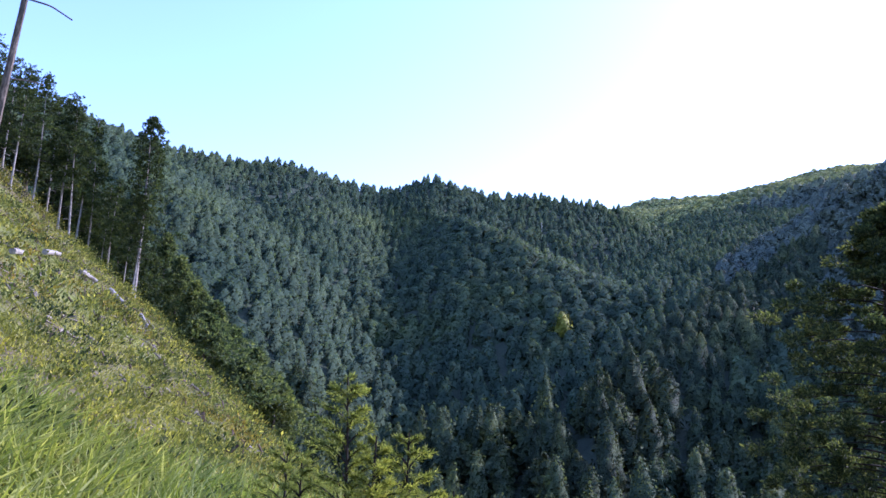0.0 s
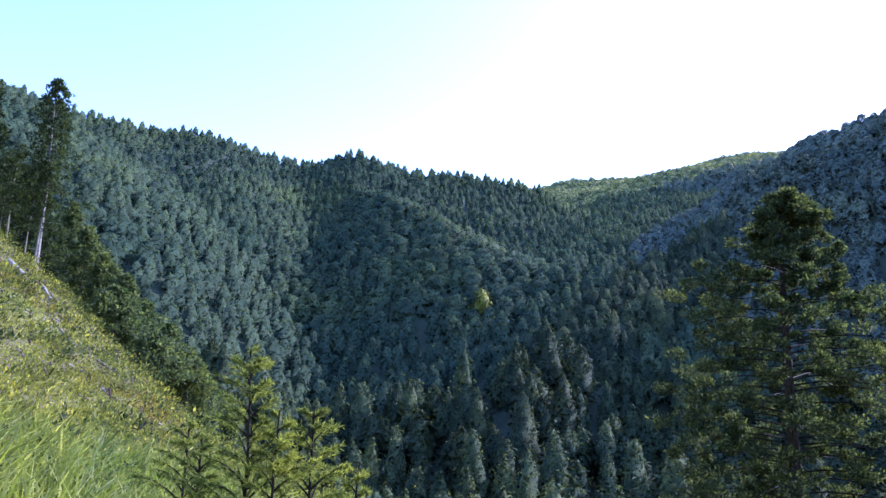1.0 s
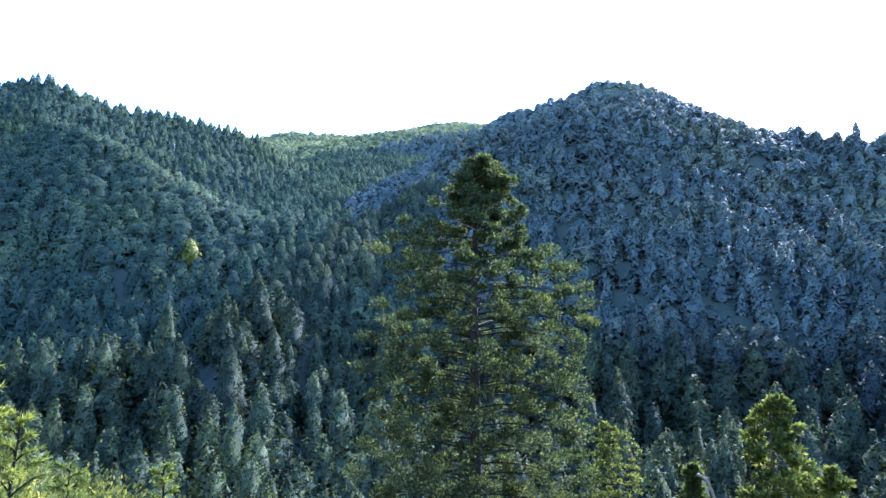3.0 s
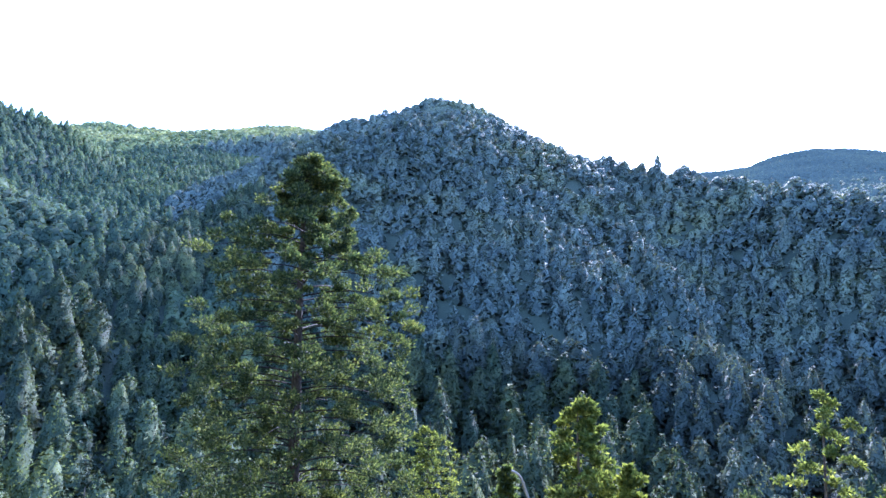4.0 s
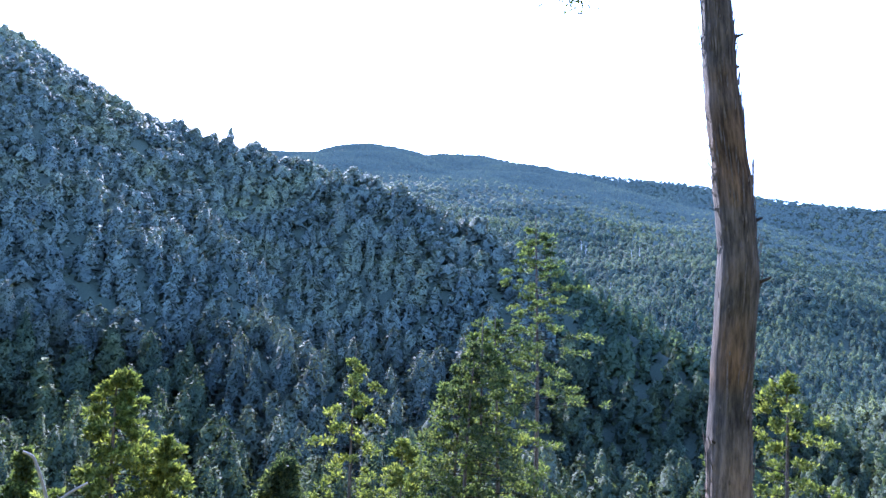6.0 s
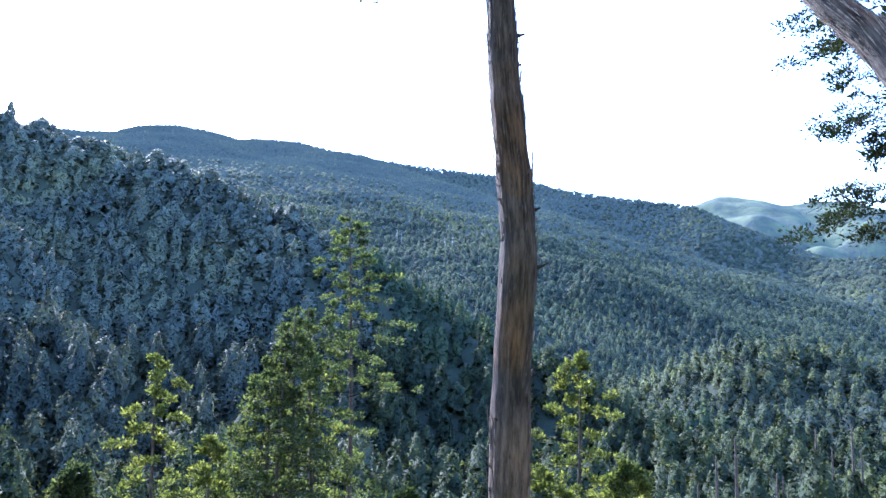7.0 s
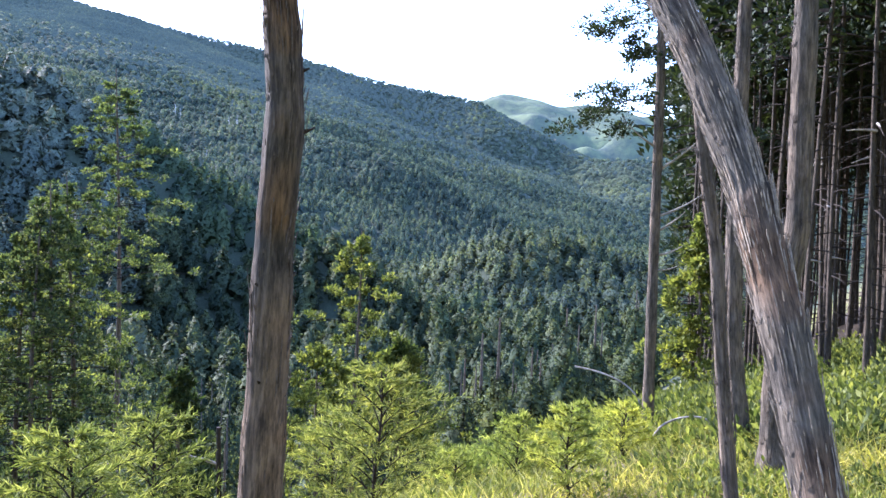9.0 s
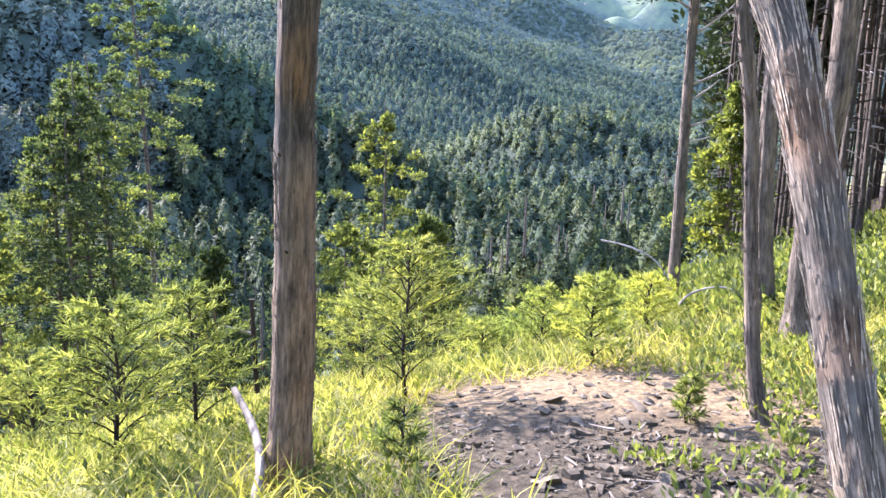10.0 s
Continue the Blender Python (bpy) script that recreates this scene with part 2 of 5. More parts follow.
SHAGGY = bark("shaggy_bark", (0.05, 0.039, 0.03), (0.35, 0.275, 0.2), 0.9, (1.2, 0.9, 0.7), True)
STEM = bark("plantation_bark", (0.016, 0.013, 0.010), (0.11, 0.09, 0.068), 1.2)
SLASH = plain("weathered_slash", (0.08, 0.064, 0.048), (0.3, 0.255, 0.195), 9.0)
DEBRIS = plain("brown_debris", (0.05, 0.035, 0.027), (0.19, 0.135, 0.10), 3.0)
TWIG = plain("twig", (0.016, 0.012, 0.010), (0.05, 0.04, 0.032), 8.0)
PALE_FLAKE = plain("pale_lifting_bark", (0.12, 0.094, 0.068), (0.44, 0.365, 0.275), 30.0)
FLAKE = plain("lifting_bark", (0.045, 0.035, 0.03), (0.17, 0.14, 0.12), 30.0)
PALE_WOOD = plain("sun_bleached_wood", (0.38, 0.36, 0.32), (0.6, 0.57, 0.52), 1.5)
DEAD = plain("bleached_wood", (0.18, 0.155, 0.13), (0.40, 0.36, 0.31), 6.0)
STONE = plain("stone", (0.04, 0.032, 0.022), (0.165, 0.132, 0.088), 9.0)
# bluish glow imitates hazy air, paler noise the sunlit ribs
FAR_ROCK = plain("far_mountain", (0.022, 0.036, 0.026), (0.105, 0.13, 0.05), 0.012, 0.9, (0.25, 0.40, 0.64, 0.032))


# ---- mesh helpers ----
def mesh_of(name, verts, faces, material, smooth=False, normals=None):
    """A mesh from arrays: faces has one row for each face, all of one size. normals: one for each vertex, to round a leafy crown."""
    verts, faces = np.asarray(verts, np.float32), np.asarray(faces, np.int32)
    me = bpy.data.meshes.new(name)
    me.vertices.add(len(verts))
    me.vertices.foreach_set("co", verts.ravel())
    me.loops.add(faces.size)
    me.loops.foreach_set("vertex_index", faces.ravel())
    me.polygons.add(len(faces))
    me.polygons.foreach_set("loop_start", np.arange(0, faces.size, faces.shape[1], dtype=np.int32))
    me.polygons.foreach_set("use_smooth", np.full(len(faces), smooth))
    me.materials.append(material)
    me.update(calc_edges=True)
    me.validate()
    if normals is not None:
        me.attributes.new("custom_normal", "FLOAT_VECTOR", "POINT").data.foreach_set("vector", np.asarray(normals, np.float32).ravel())
    return me


def part(name, verts, faces, material, parent=None, label="", smooth=False, normals=None):
    ob = new(name, mesh_of(name, verts, faces, material, smooth, normals))
    ob.parent = parent
    return tagged(ob, label)


def join(pieces):
    """One array of verts and one of faces out of several."""
    verts, faces, n = [], [], 0
    for v, f in pieces:
        verts.append(v)
        faces.append(np.asarray(f) + n)
        n += len(v)
    return np.concatenate(verts), np.concatenate(faces)


def tube(points, radii, sides=8, rng=None, rough=0.0, ridges=0.0):
    """A bent, tapering tube of four-sided faces, closed at its end by a narrow tip."""
    p, r = np.asarray(points, float), np.asarray(radii, float)
    way = np.gradient(p, axis=0)
    way /= np.linalg.norm(way, axis=1)[:, None] + 1e-9
    ref = np.where(np.abs(way[:, 2:3]) > 0.8, [[1.0, 0, 0]], [[0, 0, 1.0]])
    a = np.cross(way, ref)
    a /= np.linalg.norm(a, axis=1)[:, None] + 1e-9
    b = np.cross(way, a)
    ang = np.linspace(0, 2 * np.pi, sides, endpoint=False)
    rad = np.repeat(r[:, None], sides, 1)
    if rng is not None and rough:
        rad = rad * (1 + rough * rng.uniform(-1, 1, rad.shape))
    if rng is not None and ridges:
        rad = rad * (1 + ridges * rng.uniform(-1, 1, (1, sides)))
    v = p[:, None] + rad[..., None] * (np.cos(ang)[None, :, None] * a[:, None] + np.sin(ang)[None, :, None] * b[:, None])
    n = len(p)
    i, j = np.meshgrid(np.arange(n - 1), np.arange(sides), indexing="ij")
    k = (j + 1) % sides
    f = np.stack([i * sides + j, i * sides + k, (i + 1) * sides + k, (i + 1) * sides + j], -1).reshape(-1, 4)
    return v.reshape(-1, 3), f


def leaves(centre, way, length, width, rng, flat=0.5):
    """Pointed four-cornered leaves that start at each centre and run along way, turned at random about it."""
    n = len(centre)
    way = way / (np.linalg.norm(way, axis=1)[:, None] + 1e-9)
    turn = rng.normal(size=(n, 3)) * (1 - flat) + np.array([0, 0, 1.0]) * flat
    side = np.cross(way, turn)
    side /= np.linalg.norm(side, axis=1)[:, None] + 1e-9
    up = np.cross(side, way)
    l, w = np.broadcast_to(length, n)[:, None], np.broadcast_to(width, n)[:, None]
    mid = centre + way * l * 0.5 + up * l * 0.06
    v = np.stack([centre, mid + side * w / 2, centre + way * l, mid - side * w / 2], 1).reshape(-1, 3)
    return v, np.arange(4 * n).reshape(n, 4)


def tri_leaves(centre, out, size, rng):
    """Three-cornered sprays for trees that stand far off: they hang outwards like shingles, facing out and up."""
    n = len(centre)
    face = out * 0.7 + np.array([0, 0, 0.55]) + rng.normal(size=(n, 3)) * 0.5
    face /= np.linalg.norm(face, axis=1)[:, None]
    side = np.cross(face, np.array([0, 0, 1.0]) + rng.normal(size=(n, 3)) * 0.25)
    side /= np.linalg.norm(side, axis=1)[:, None] + 1e-9
    down = np.cross(side, face)
    down *= np.sign((down * out).sum(1))[:, None]
    spin = rng.normal(size=(n, 1)) * 0.9
    side, down = side * np.cos(spin) + down * np.sin(spin), down * np.cos(spin) - side * np.sin(spin)
    s = np.broadcast_to(size, n)[:, None]
    v = np.stack([centre - down * s * 0.45 + side * s * 0.42, centre - down * s * 0.45 - side * s * 0.42, centre + down * s * 0.65], 1).reshape(-1, 3)
    return v, np.arange(3 * n).reshape(n, 3)


# ---- the lie of the land: crests as (x, y, z), slopes and the lip of the landing ----
# each: crest points, slope of its flanks
HOME_MOUNTAIN = ([(-420, 60, 124), (-260, 190, 116), (-172, 282, 112), (-129, 355, 113), (-107, 375, 115), (-83, 391, 119), (-69, 401, 119), (-51, 412, 117), (-34, 420, 115), (-14, 428, 118), (-4, 429, 123), (6, 430, 126), (15, 430, 125), (26, 429, 119), (44, 431, 119), (87, 434, 117), (117, 434, 115), (122, 433, 108), (131, 428, 101), (144, 417, 90)], 0.66)
FRONT_SPUR = ([(5, 425, 116), (-1, 400, 98), (24, 314, 71), (38, 293, 60), (49, 274, 49), (56, 260, 40), (61, 245, 29), (63, 236, 23), (69, 212, 8)], 0.72)
SIDE_SPUR = ([(-120, 340, 84), (-75, 260, 42), (-52, 200, 12)], 0.75)
BEECH_RIDGE = ([(152, 690, 177), (190, 676, 180), (218, 665, 187), (246, 655, 189), (279, 642, 188), (309, 628, 188), (326, 618, 197), (343, 609, 204), (365, 597, 206), (388, 583, 204), (480, 520, 201)], 0.40)
NOTCH_RIDGE = ([(152, 500, 84), (182, 488, 108), (199, 481, 122), (209, 476, 128), (227, 464, 133), (250, 440, 138), (265, 422, 140), (280, 401, 139), (297, 380, 133)], 0.66)
SHADED_MOUNTAIN = ([(198, 292, 78), (202, 288, 102), (208, 285, 109), (215, 283, 110), (224, 279, 114), (233, 275, 117), (239, 272, 121), (245, 270, 125), (255, 260, 125), (260, 253, 122), (266, 242, 115), (269, 226, 99), (274, 208, 91), (278, 188, 86), (278, 175, 81), (277, 145, 73), (275, 128, 66), (270, 109, 60), (262, 89, 53), (255, 72, 45), (247, 56, 39), (239, 43, 33), (231, 32, 28), (217, 15, 15), (205, -1, 5), (192, -18, -4), (174, -33, -12), (158, -45, -19), (146, -52, -24)], 0.7)
SHADED_SPUR = ([(194, 286, 82), (168, 264, 69), (140, 245, 56), (119, 232, 43), (107, 224, 34), (88, 211, 25), (71, 197, 16), (60, 186, 8), (45, 166, -3), (35, 154, -9), (29, 146, -17)], 0.72)
LOW_SPUR = ([(250, 170, 62), (205, 120, 27), (165, 85, -2), (140, 65, -16)], 0.75)
BLUE_RIDGE = ([(1000, 900, 302), (1164, 581, 314), (1197, 511, 321), (1215, 467, 330), (1232, 420, 344), (1246, 373, 338), (1257, 315, 324), (1251, 286, 327), (1227, 213, 315), (1197, 156, 295), (1154, 86, 270)], 0.36)
BLUE_SPUR = ([(1120, 150, 262), (960, 60, 172), (820, 20, 118)], 0.5)
VALLEY_SPUR = ([(770, -8, 106), (659, -47, 74), (529, -84, 52), (491, -121, 42), (467, -138, 31), (443, -149, 19), (418, -158, 8), (390, -167, -2), (356, -175, -14), (306, -184, -26)], 0.5)
BLUE_RIDGE_END = ([(1154, 86, 270), (1126, -20, 251), (1101, -97, 237), (1058, -169, 215), (1031, -207, 200), (1001, -258, 186), (956, -327, 170), (931, -354, 162), (903, -371, 142), (856, -389, 117), (804, -414, 88), (771, -432, 77), (713, -465, 74), (663, -507, 67), (560, -640, 56)], 0.56)
NEAR_SPUR = ([(249, -84, -24), (232, -93, -14), (228, -103, -10), (224, -112, -11), (217, -125, -13), (209, -138, -16), (180, -175, -20)], 0.5)
CRESTS = [HOME_MOUNTAIN, FRONT_SPUR, SIDE_SPUR, BEECH_RIDGE, NOTCH_RIDGE, SHADED_MOUNTAIN, SHADED_SPUR, LOW_SPUR, BLUE_RIDGE, BLUE_SPUR, VALLEY_SPUR, BLUE_RIDGE_END, NEAR_SPUR]
LIP = [(-90, 72), (-30.5, 58.3), (-16.5, 50.2), (-9.1, 38.1), (-2.3, 20.0), (1.6, 11.0), (4.4, 4), (5.6, 0), (6.4, -3), (8.0, -5.9), (10.1, -9.4), (14.1, -15.9), (24.2, -31.8), (60.5, -74.6), (120, -170)]
FLOOR = -29.0


def legs(x, y, line):
    """For each stretch of a line of points: how far off it is, and its height at the nearest spot."""
    for p, q in zip(line[:-1], line[1:]):
        ux, uy = q[0] - p[0], q[1] - p[1]
        k = np.clip(((x - p[0]) * ux + (y - p[1]) * uy) / (ux * ux + uy * uy), 0, 1)
        d = np.hypot(x - p[0] - k * ux, y - p[1] - k * uy)
        yield d, p[-1] + k * (q[-1] - p[-1])


def tent(x, y, line, slope, uneven=0.0, reach=110):
    """The height of a ridge that falls off from its crest to both sides, cut by gullies where uneven."""
    return np.maximum.reduce([z - slope * (d + uneven * np.minimum(d, reach)) for d, z in legs(x, y, line)])


def inside(x, y, ring):
    """Which places lie within a closed ring of points."""
    odd = np.zeros(x.shape, bool)
    for p, q in zip(ring, ring[1:] + ring[:1]):
        if p[1] != q[1]:
            odd ^= ((p[1] > y) != (q[1] > y)) & (x < (q[0] - p[0]) * (y - p[1]) / (q[1] - p[1]) + p[0])
    return odd


def lip_side(x, y):
    """Metres beyond the lip of the landing; negative on the landing and the hill behind it."""
    d = np.minimum.reduce([d for d, _ in legs(x, y, LIP)])
    return np.where(inside(x, y, LIP + [(120, -900), (-900, -900), (-900, 72)]), -d, d)


def soft(u, w):
    return w * np.logaddexp(0, u / w)


def wobble(x, y, size, seed):
    """Smooth uneven values of about -1 to 1."""
    a = np.random.RandomState(seed).uniform(0, 6.28, 12)
    return sum(np.sin((x * np.cos(a[i]) + y * np.sin(a[i])) / size * (1 + 0.35 * i) + a[i + 6]) / (1 + 0.5 * i) for i in range(6)) / 2.6


def land(x, y):
    x, y = np.asarray(x, float), np.asarray(y, float)
    u = -x - 2 - 0.12 * y
    u = np.minimum(u, 45)
    hill = 0.62 * soft(u, 1.2) + 0.006 * np.clip(u, 0, None) ** 2
    out = soft(lip_side(x, y), 1.6)
    near = hill - 0.70 * out + 0.16 * wobble(x, y, 2.6, 3) * np.clip(np.hypot(x, y) / 12, 0.15, 1)
    parts = [np.maximum(near, FLOOR - 60), np.full(x.shape, FLOOR)]
    gully = 0.18 * wobble(x, y, 45, 5)
    for line, slope in CRESTS:
        parts.append(tent(x, y, line, slope, gully))
    k = 2.5
    far = k * np.logaddexp.reduce([p / k for p in parts[1:]], axis=0)
    r = np.hypot(x, y)
    far = far + 1.4 * wobble(x, y, 17, 8) * np.clip((r - 60) / 60, 0, 1)
    far = far + 5.0 * np.clip((r - 150) / 60, 0, 1)
    return np.maximum(near, far)


# ---- the ground: one sheet to the horizon ----
def ground_sheet():
    r = np.concatenate([[0.02], np.linspace(0.5, 12, 40), np.geomspace(12.5, 90, 70), np.geomspace(93, 1500, 150), np.geomspace(1600, 4900, 14)])
    a = np.radians(np.concatenate([np.arange(-60, 165, 0.75), np.arange(165, 300, 3.0)]))
    rr, aa = np.meshgrid(r, a, indexing="ij")
    x, y = rr * np.sin(aa), rr * np.cos(aa)
    z = land(x, y)
    far = np.clip((rr - 1500) / 600, 0, 1)
    z = z * (1 - far) + far * np.minimum(z, 60)
    nr, na = rr.shape
    i, j = np.meshgrid(np.arange(nr - 1), np.arange(na), indexing="ij")
    k = (j + 1) % na
    faces = np.stack([i * na + j, (i + 1) * na + j, (i + 1) * na + k, i * na + k], -1).reshape(-1, 4)
    faces = faces[:, ::-1]
    ob = part("ground", np.stack([x, y, z], -1).reshape(-1, 3), faces, GROUND, smooth=True)
    tagged(ob, "mountain ground with leaf litter, stony soil and steep wooded slopes", "ground", kind="structure")


ground_sheet()


def backdrop(name, crest, slope, gully, spread, step, material, label, base=-60.0):
    """A far mountain side of its own, with gullies down its flanks."""
    c = np.array(crest, float)
    lo, hi = c[:, :2].min(0) - spread, c[:, :2].max(0) + spread
    gx, gy = np.meshgrid(np.arange(lo[0], hi[0], step), np.arange(lo[1], hi[1], step), indexing="ij")
    h = tent(gx, gy, crest, slope, gully * (0.6 * wobble(gx, gy, 130, 31) + 0.2 * wobble(gx, gy, 60, 33)), 700) + 5 * wobble(gx, gy, 26, 32)
    h = np.maximum(h, base)
    n, m = gx.shape
    i, j = np.meshgrid(np.arange(n - 1), np.arange(m - 1), indexing="ij")
    f = np.stack([i * m + j, (i + 1) * m + j, (i + 1) * m + j + 1, i * m + j + 1], -1).reshape(-1, 4)
    ob = part(name, np.stack([gx, gy, h], -1).reshape(-1, 3), f, material, smooth=True)
    return tagged(ob, label, "mountain", kind="structure")


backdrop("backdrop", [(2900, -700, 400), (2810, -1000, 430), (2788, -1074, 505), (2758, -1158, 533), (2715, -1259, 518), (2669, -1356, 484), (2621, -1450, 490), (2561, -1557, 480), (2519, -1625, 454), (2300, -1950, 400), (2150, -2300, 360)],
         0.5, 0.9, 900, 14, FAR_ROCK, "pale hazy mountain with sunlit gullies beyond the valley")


# ---- woods on the slopes ----
def crown_far(n, rng, height, wide, point=0.6):
    """A far crown, base at the origin: n overlapping sprays over a plain inner body, and the normals that round it."""
    k = ((np.arange(n) + rng.uniform(0, 1, n)) / n) ** 1.1
    t = rng.uniform(0, 2 * np.pi, n)
    turn = rng.uniform(0, 6, 5)
    low = 0.06

    lump = 1.7 if n >= 180 else 1.0

    def bough(k, t):
        return 1 + lump * (0.16 * np.sin(3 * t + turn[0]) * np.sin(13 * k + turn[1]) + 0.12 * np.sin(2 * t + turn[2] + 7 * k) + 0.08 * np.sin(t + turn[3]) + 0.1 * np.sin(5 * t + turn[4] - 19 * k))

    def outline(k):
        return np.clip(1 - k ** 1.3, 0.004, 1) ** point * np.clip(0.7 + 2 * k, 0, 1) * wide / 2

    def facing(k, t):
        """Outwards and up, leaning with the boughs."""
        e = 0.06
        tilt = (bough(k, t + e) - bough(k, t - e)) / (2 * e)
        rise = (bough(k + e, t) - bough(k - e, t)) / (2 * e)
        a = t - np.clip(0.8 * tilt, -0.8, 0.8)
        d = np.stack([np.cos(a), np.sin(a), 0.25 + (0.5 + 0.9 * (1 - point)) * k ** 2 - 0.16 * rise], 1)
        return d / np.linalg.norm(d, axis=1)[:, None]

    r = outline(k) * bough(k, t) * rng.uniform(0.86 - 0.1 * (lump > 1), 1.08 + 0.06 * (lump > 1), n)
    c = np.stack([r * np.cos(t), r * np.sin(t), height * (low + (0.97 - low) * k) + rng.normal(size=n) * 0.015 * height], 1)
    face = facing(k, t)
    size = min((17.0 if lump > 1 else 11.0) / np.sqrt(n), 1.9) * rng.uniform(0.55, 1.3, n) * wide / 6.0 * (1.05 - 0.45 * k)
    v, f = tri_leaves(c, face, size, rng)
    near = np.repeat(face + rng.normal(size=(n, 3)) * (0.5 if lump > 1 else 0.4), 3, 0)
    sides, u = (6, np.array([0, 0.55, 0.86, 1])) if n < 7 else (8, np.array([0, 0.2, 0.4, 0.6, 0.78, 0.91, 1]))
    ang = np.linspace(0, 2 * np.pi, sides, endpoint=False)
    uu, aa = np.repeat(u, sides), np.tile(ang, len(u))
    rad = (1.0 if n < 7 else 0.8 if lump > 1 else 0.9) * outline(uu) * bough(uu, aa)
    body = np.stack([rad * np.cos(aa), rad * np.sin(aa), height * (low + (0.96 - low) * uu)], 1)
    i, j = np.meshgrid(np.arange(len(u) - 1), np.arange(sides), indexing="ij")
    q = (j + 1) % sides
    quads = np.stack([i * sides + j, i * sides + q, (i + 1) * sides + q, (i + 1) * sides + j], -1).reshape(-1, 4)
    v, f = join([(v, f), (body, np.concatenate([quads[:, [0, 1, 2]], quads[:, [0, 2, 3]]]))])
    return v, f, np.concatenate([near, facing(uu, aa)])


def scatter(rng, r0, r1, a0, a1, gap):
    """Uneven places in a sector of the land, about gap metres apart."""
    g = np.arange(-r1, r1, gap)
    x, y = np.meshgrid(g, g, indexing="ij")
    x, y = x + rng.uniform(-0.45, 0.45, x.shape) * gap, y + rng.uniform(-0.45, 0.45, y.shape) * gap
    r, a = np.hypot(x, y), np.degrees(np.arctan2(x, y))
    keep = (r >= r0) & (r < r1) & (a > a0) & (a < a1)
    return x[keep], y[keep]


def open_to_view(x, y, z, height):
    """Leaves out the trees on slopes that face away, well behind a crest."""
    a, r = np.degrees(np.arctan2(x, y)), np.hypot(x, y)
    grid_r, grid_a = np.geomspace(20, 1700, 170), np.arange(-62, 166, 1.0)
    gr, ga = np.meshgrid(grid_r, np.radians(grid_a), indexing="ij")
    el = (land(gr * np.sin(ga), gr * np.cos(ga)) - 1.9) / gr
    top = np.maximum.accumulate(el, axis=0)
    i = np.clip(np.searchsorted(grid_r, r * 0.96) - 1, 0, len(grid_r) - 1)
    j = np.clip(np.round(a + 62).astype(int), 0, len(grid_a) - 1)
    return (z + height + 3 + 0.006 * r) / r > top[i, j]


def plant(templates, x, y, z, scale, rng, lie):
    """All the trees of a wood in one array, with normals between those of the crowns and that of the slope."""
    e = 6.0
    slope = np.stack([land(x - e, y) - land(x + e, y), land(x, y - e) - land(x, y + e), np.full(len(x), 2 * e)], 1)
    slope /= np.linalg.norm(slope, axis=1)[:, None]
    pick = rng.randint(0, len(templates), len(x))
    turn = rng.uniform(0, 2 * np.pi, len(x))
    out, normals = [], []
    for k, (v, f, w) in enumerate(templates):
        m = np.where(pick == k)[0]
        if not len(m):
            continue
        c, s = np.cos(turn[m])[:, None], np.sin(turn[m])[:, None]
        sc = scale[m][:, None]
        wide = sc * rng.uniform(0.8, 1.3, (len(m), 1))
        vx = (v[None, :, 0] * c - v[None, :, 1] * s) * wide + x[m][:, None]
        vy = (v[None, :, 0] * s + v[None, :, 1] * c) * wide + y[m][:, None]
        vz = v[None, :, 2] * sc + z[m][:, None]
        vv = np.stack([vx, vy, vz], -1).reshape(-1, 3)
        crown = np.stack([w[None, :, 0] * c - w[None, :, 1] * s, w[None, :, 0] * s + w[None, :, 1] * c, np.broadcast_to(w[None, :, 2], vx.shape)], -1)
        mixed = (1.0 - lie) * crown + lie * slope[m][:, None]
        normals.append((mixed / np.linalg.norm(mixed, axis=2)[..., None]).reshape(-1, 3))
        ff = (f[None] + (np.arange(len(m)) * len(v))[:, None, None]).reshape(-1, 3)
        out.append((vv, ff))
    return *join(out), np.concatenate(normals)


def nearest_crest(x, y):
    """Which of the crests each place belongs to."""
    return np.argmax([tent(x, y, line, slope) for line, slope in CRESTS], axis=0)


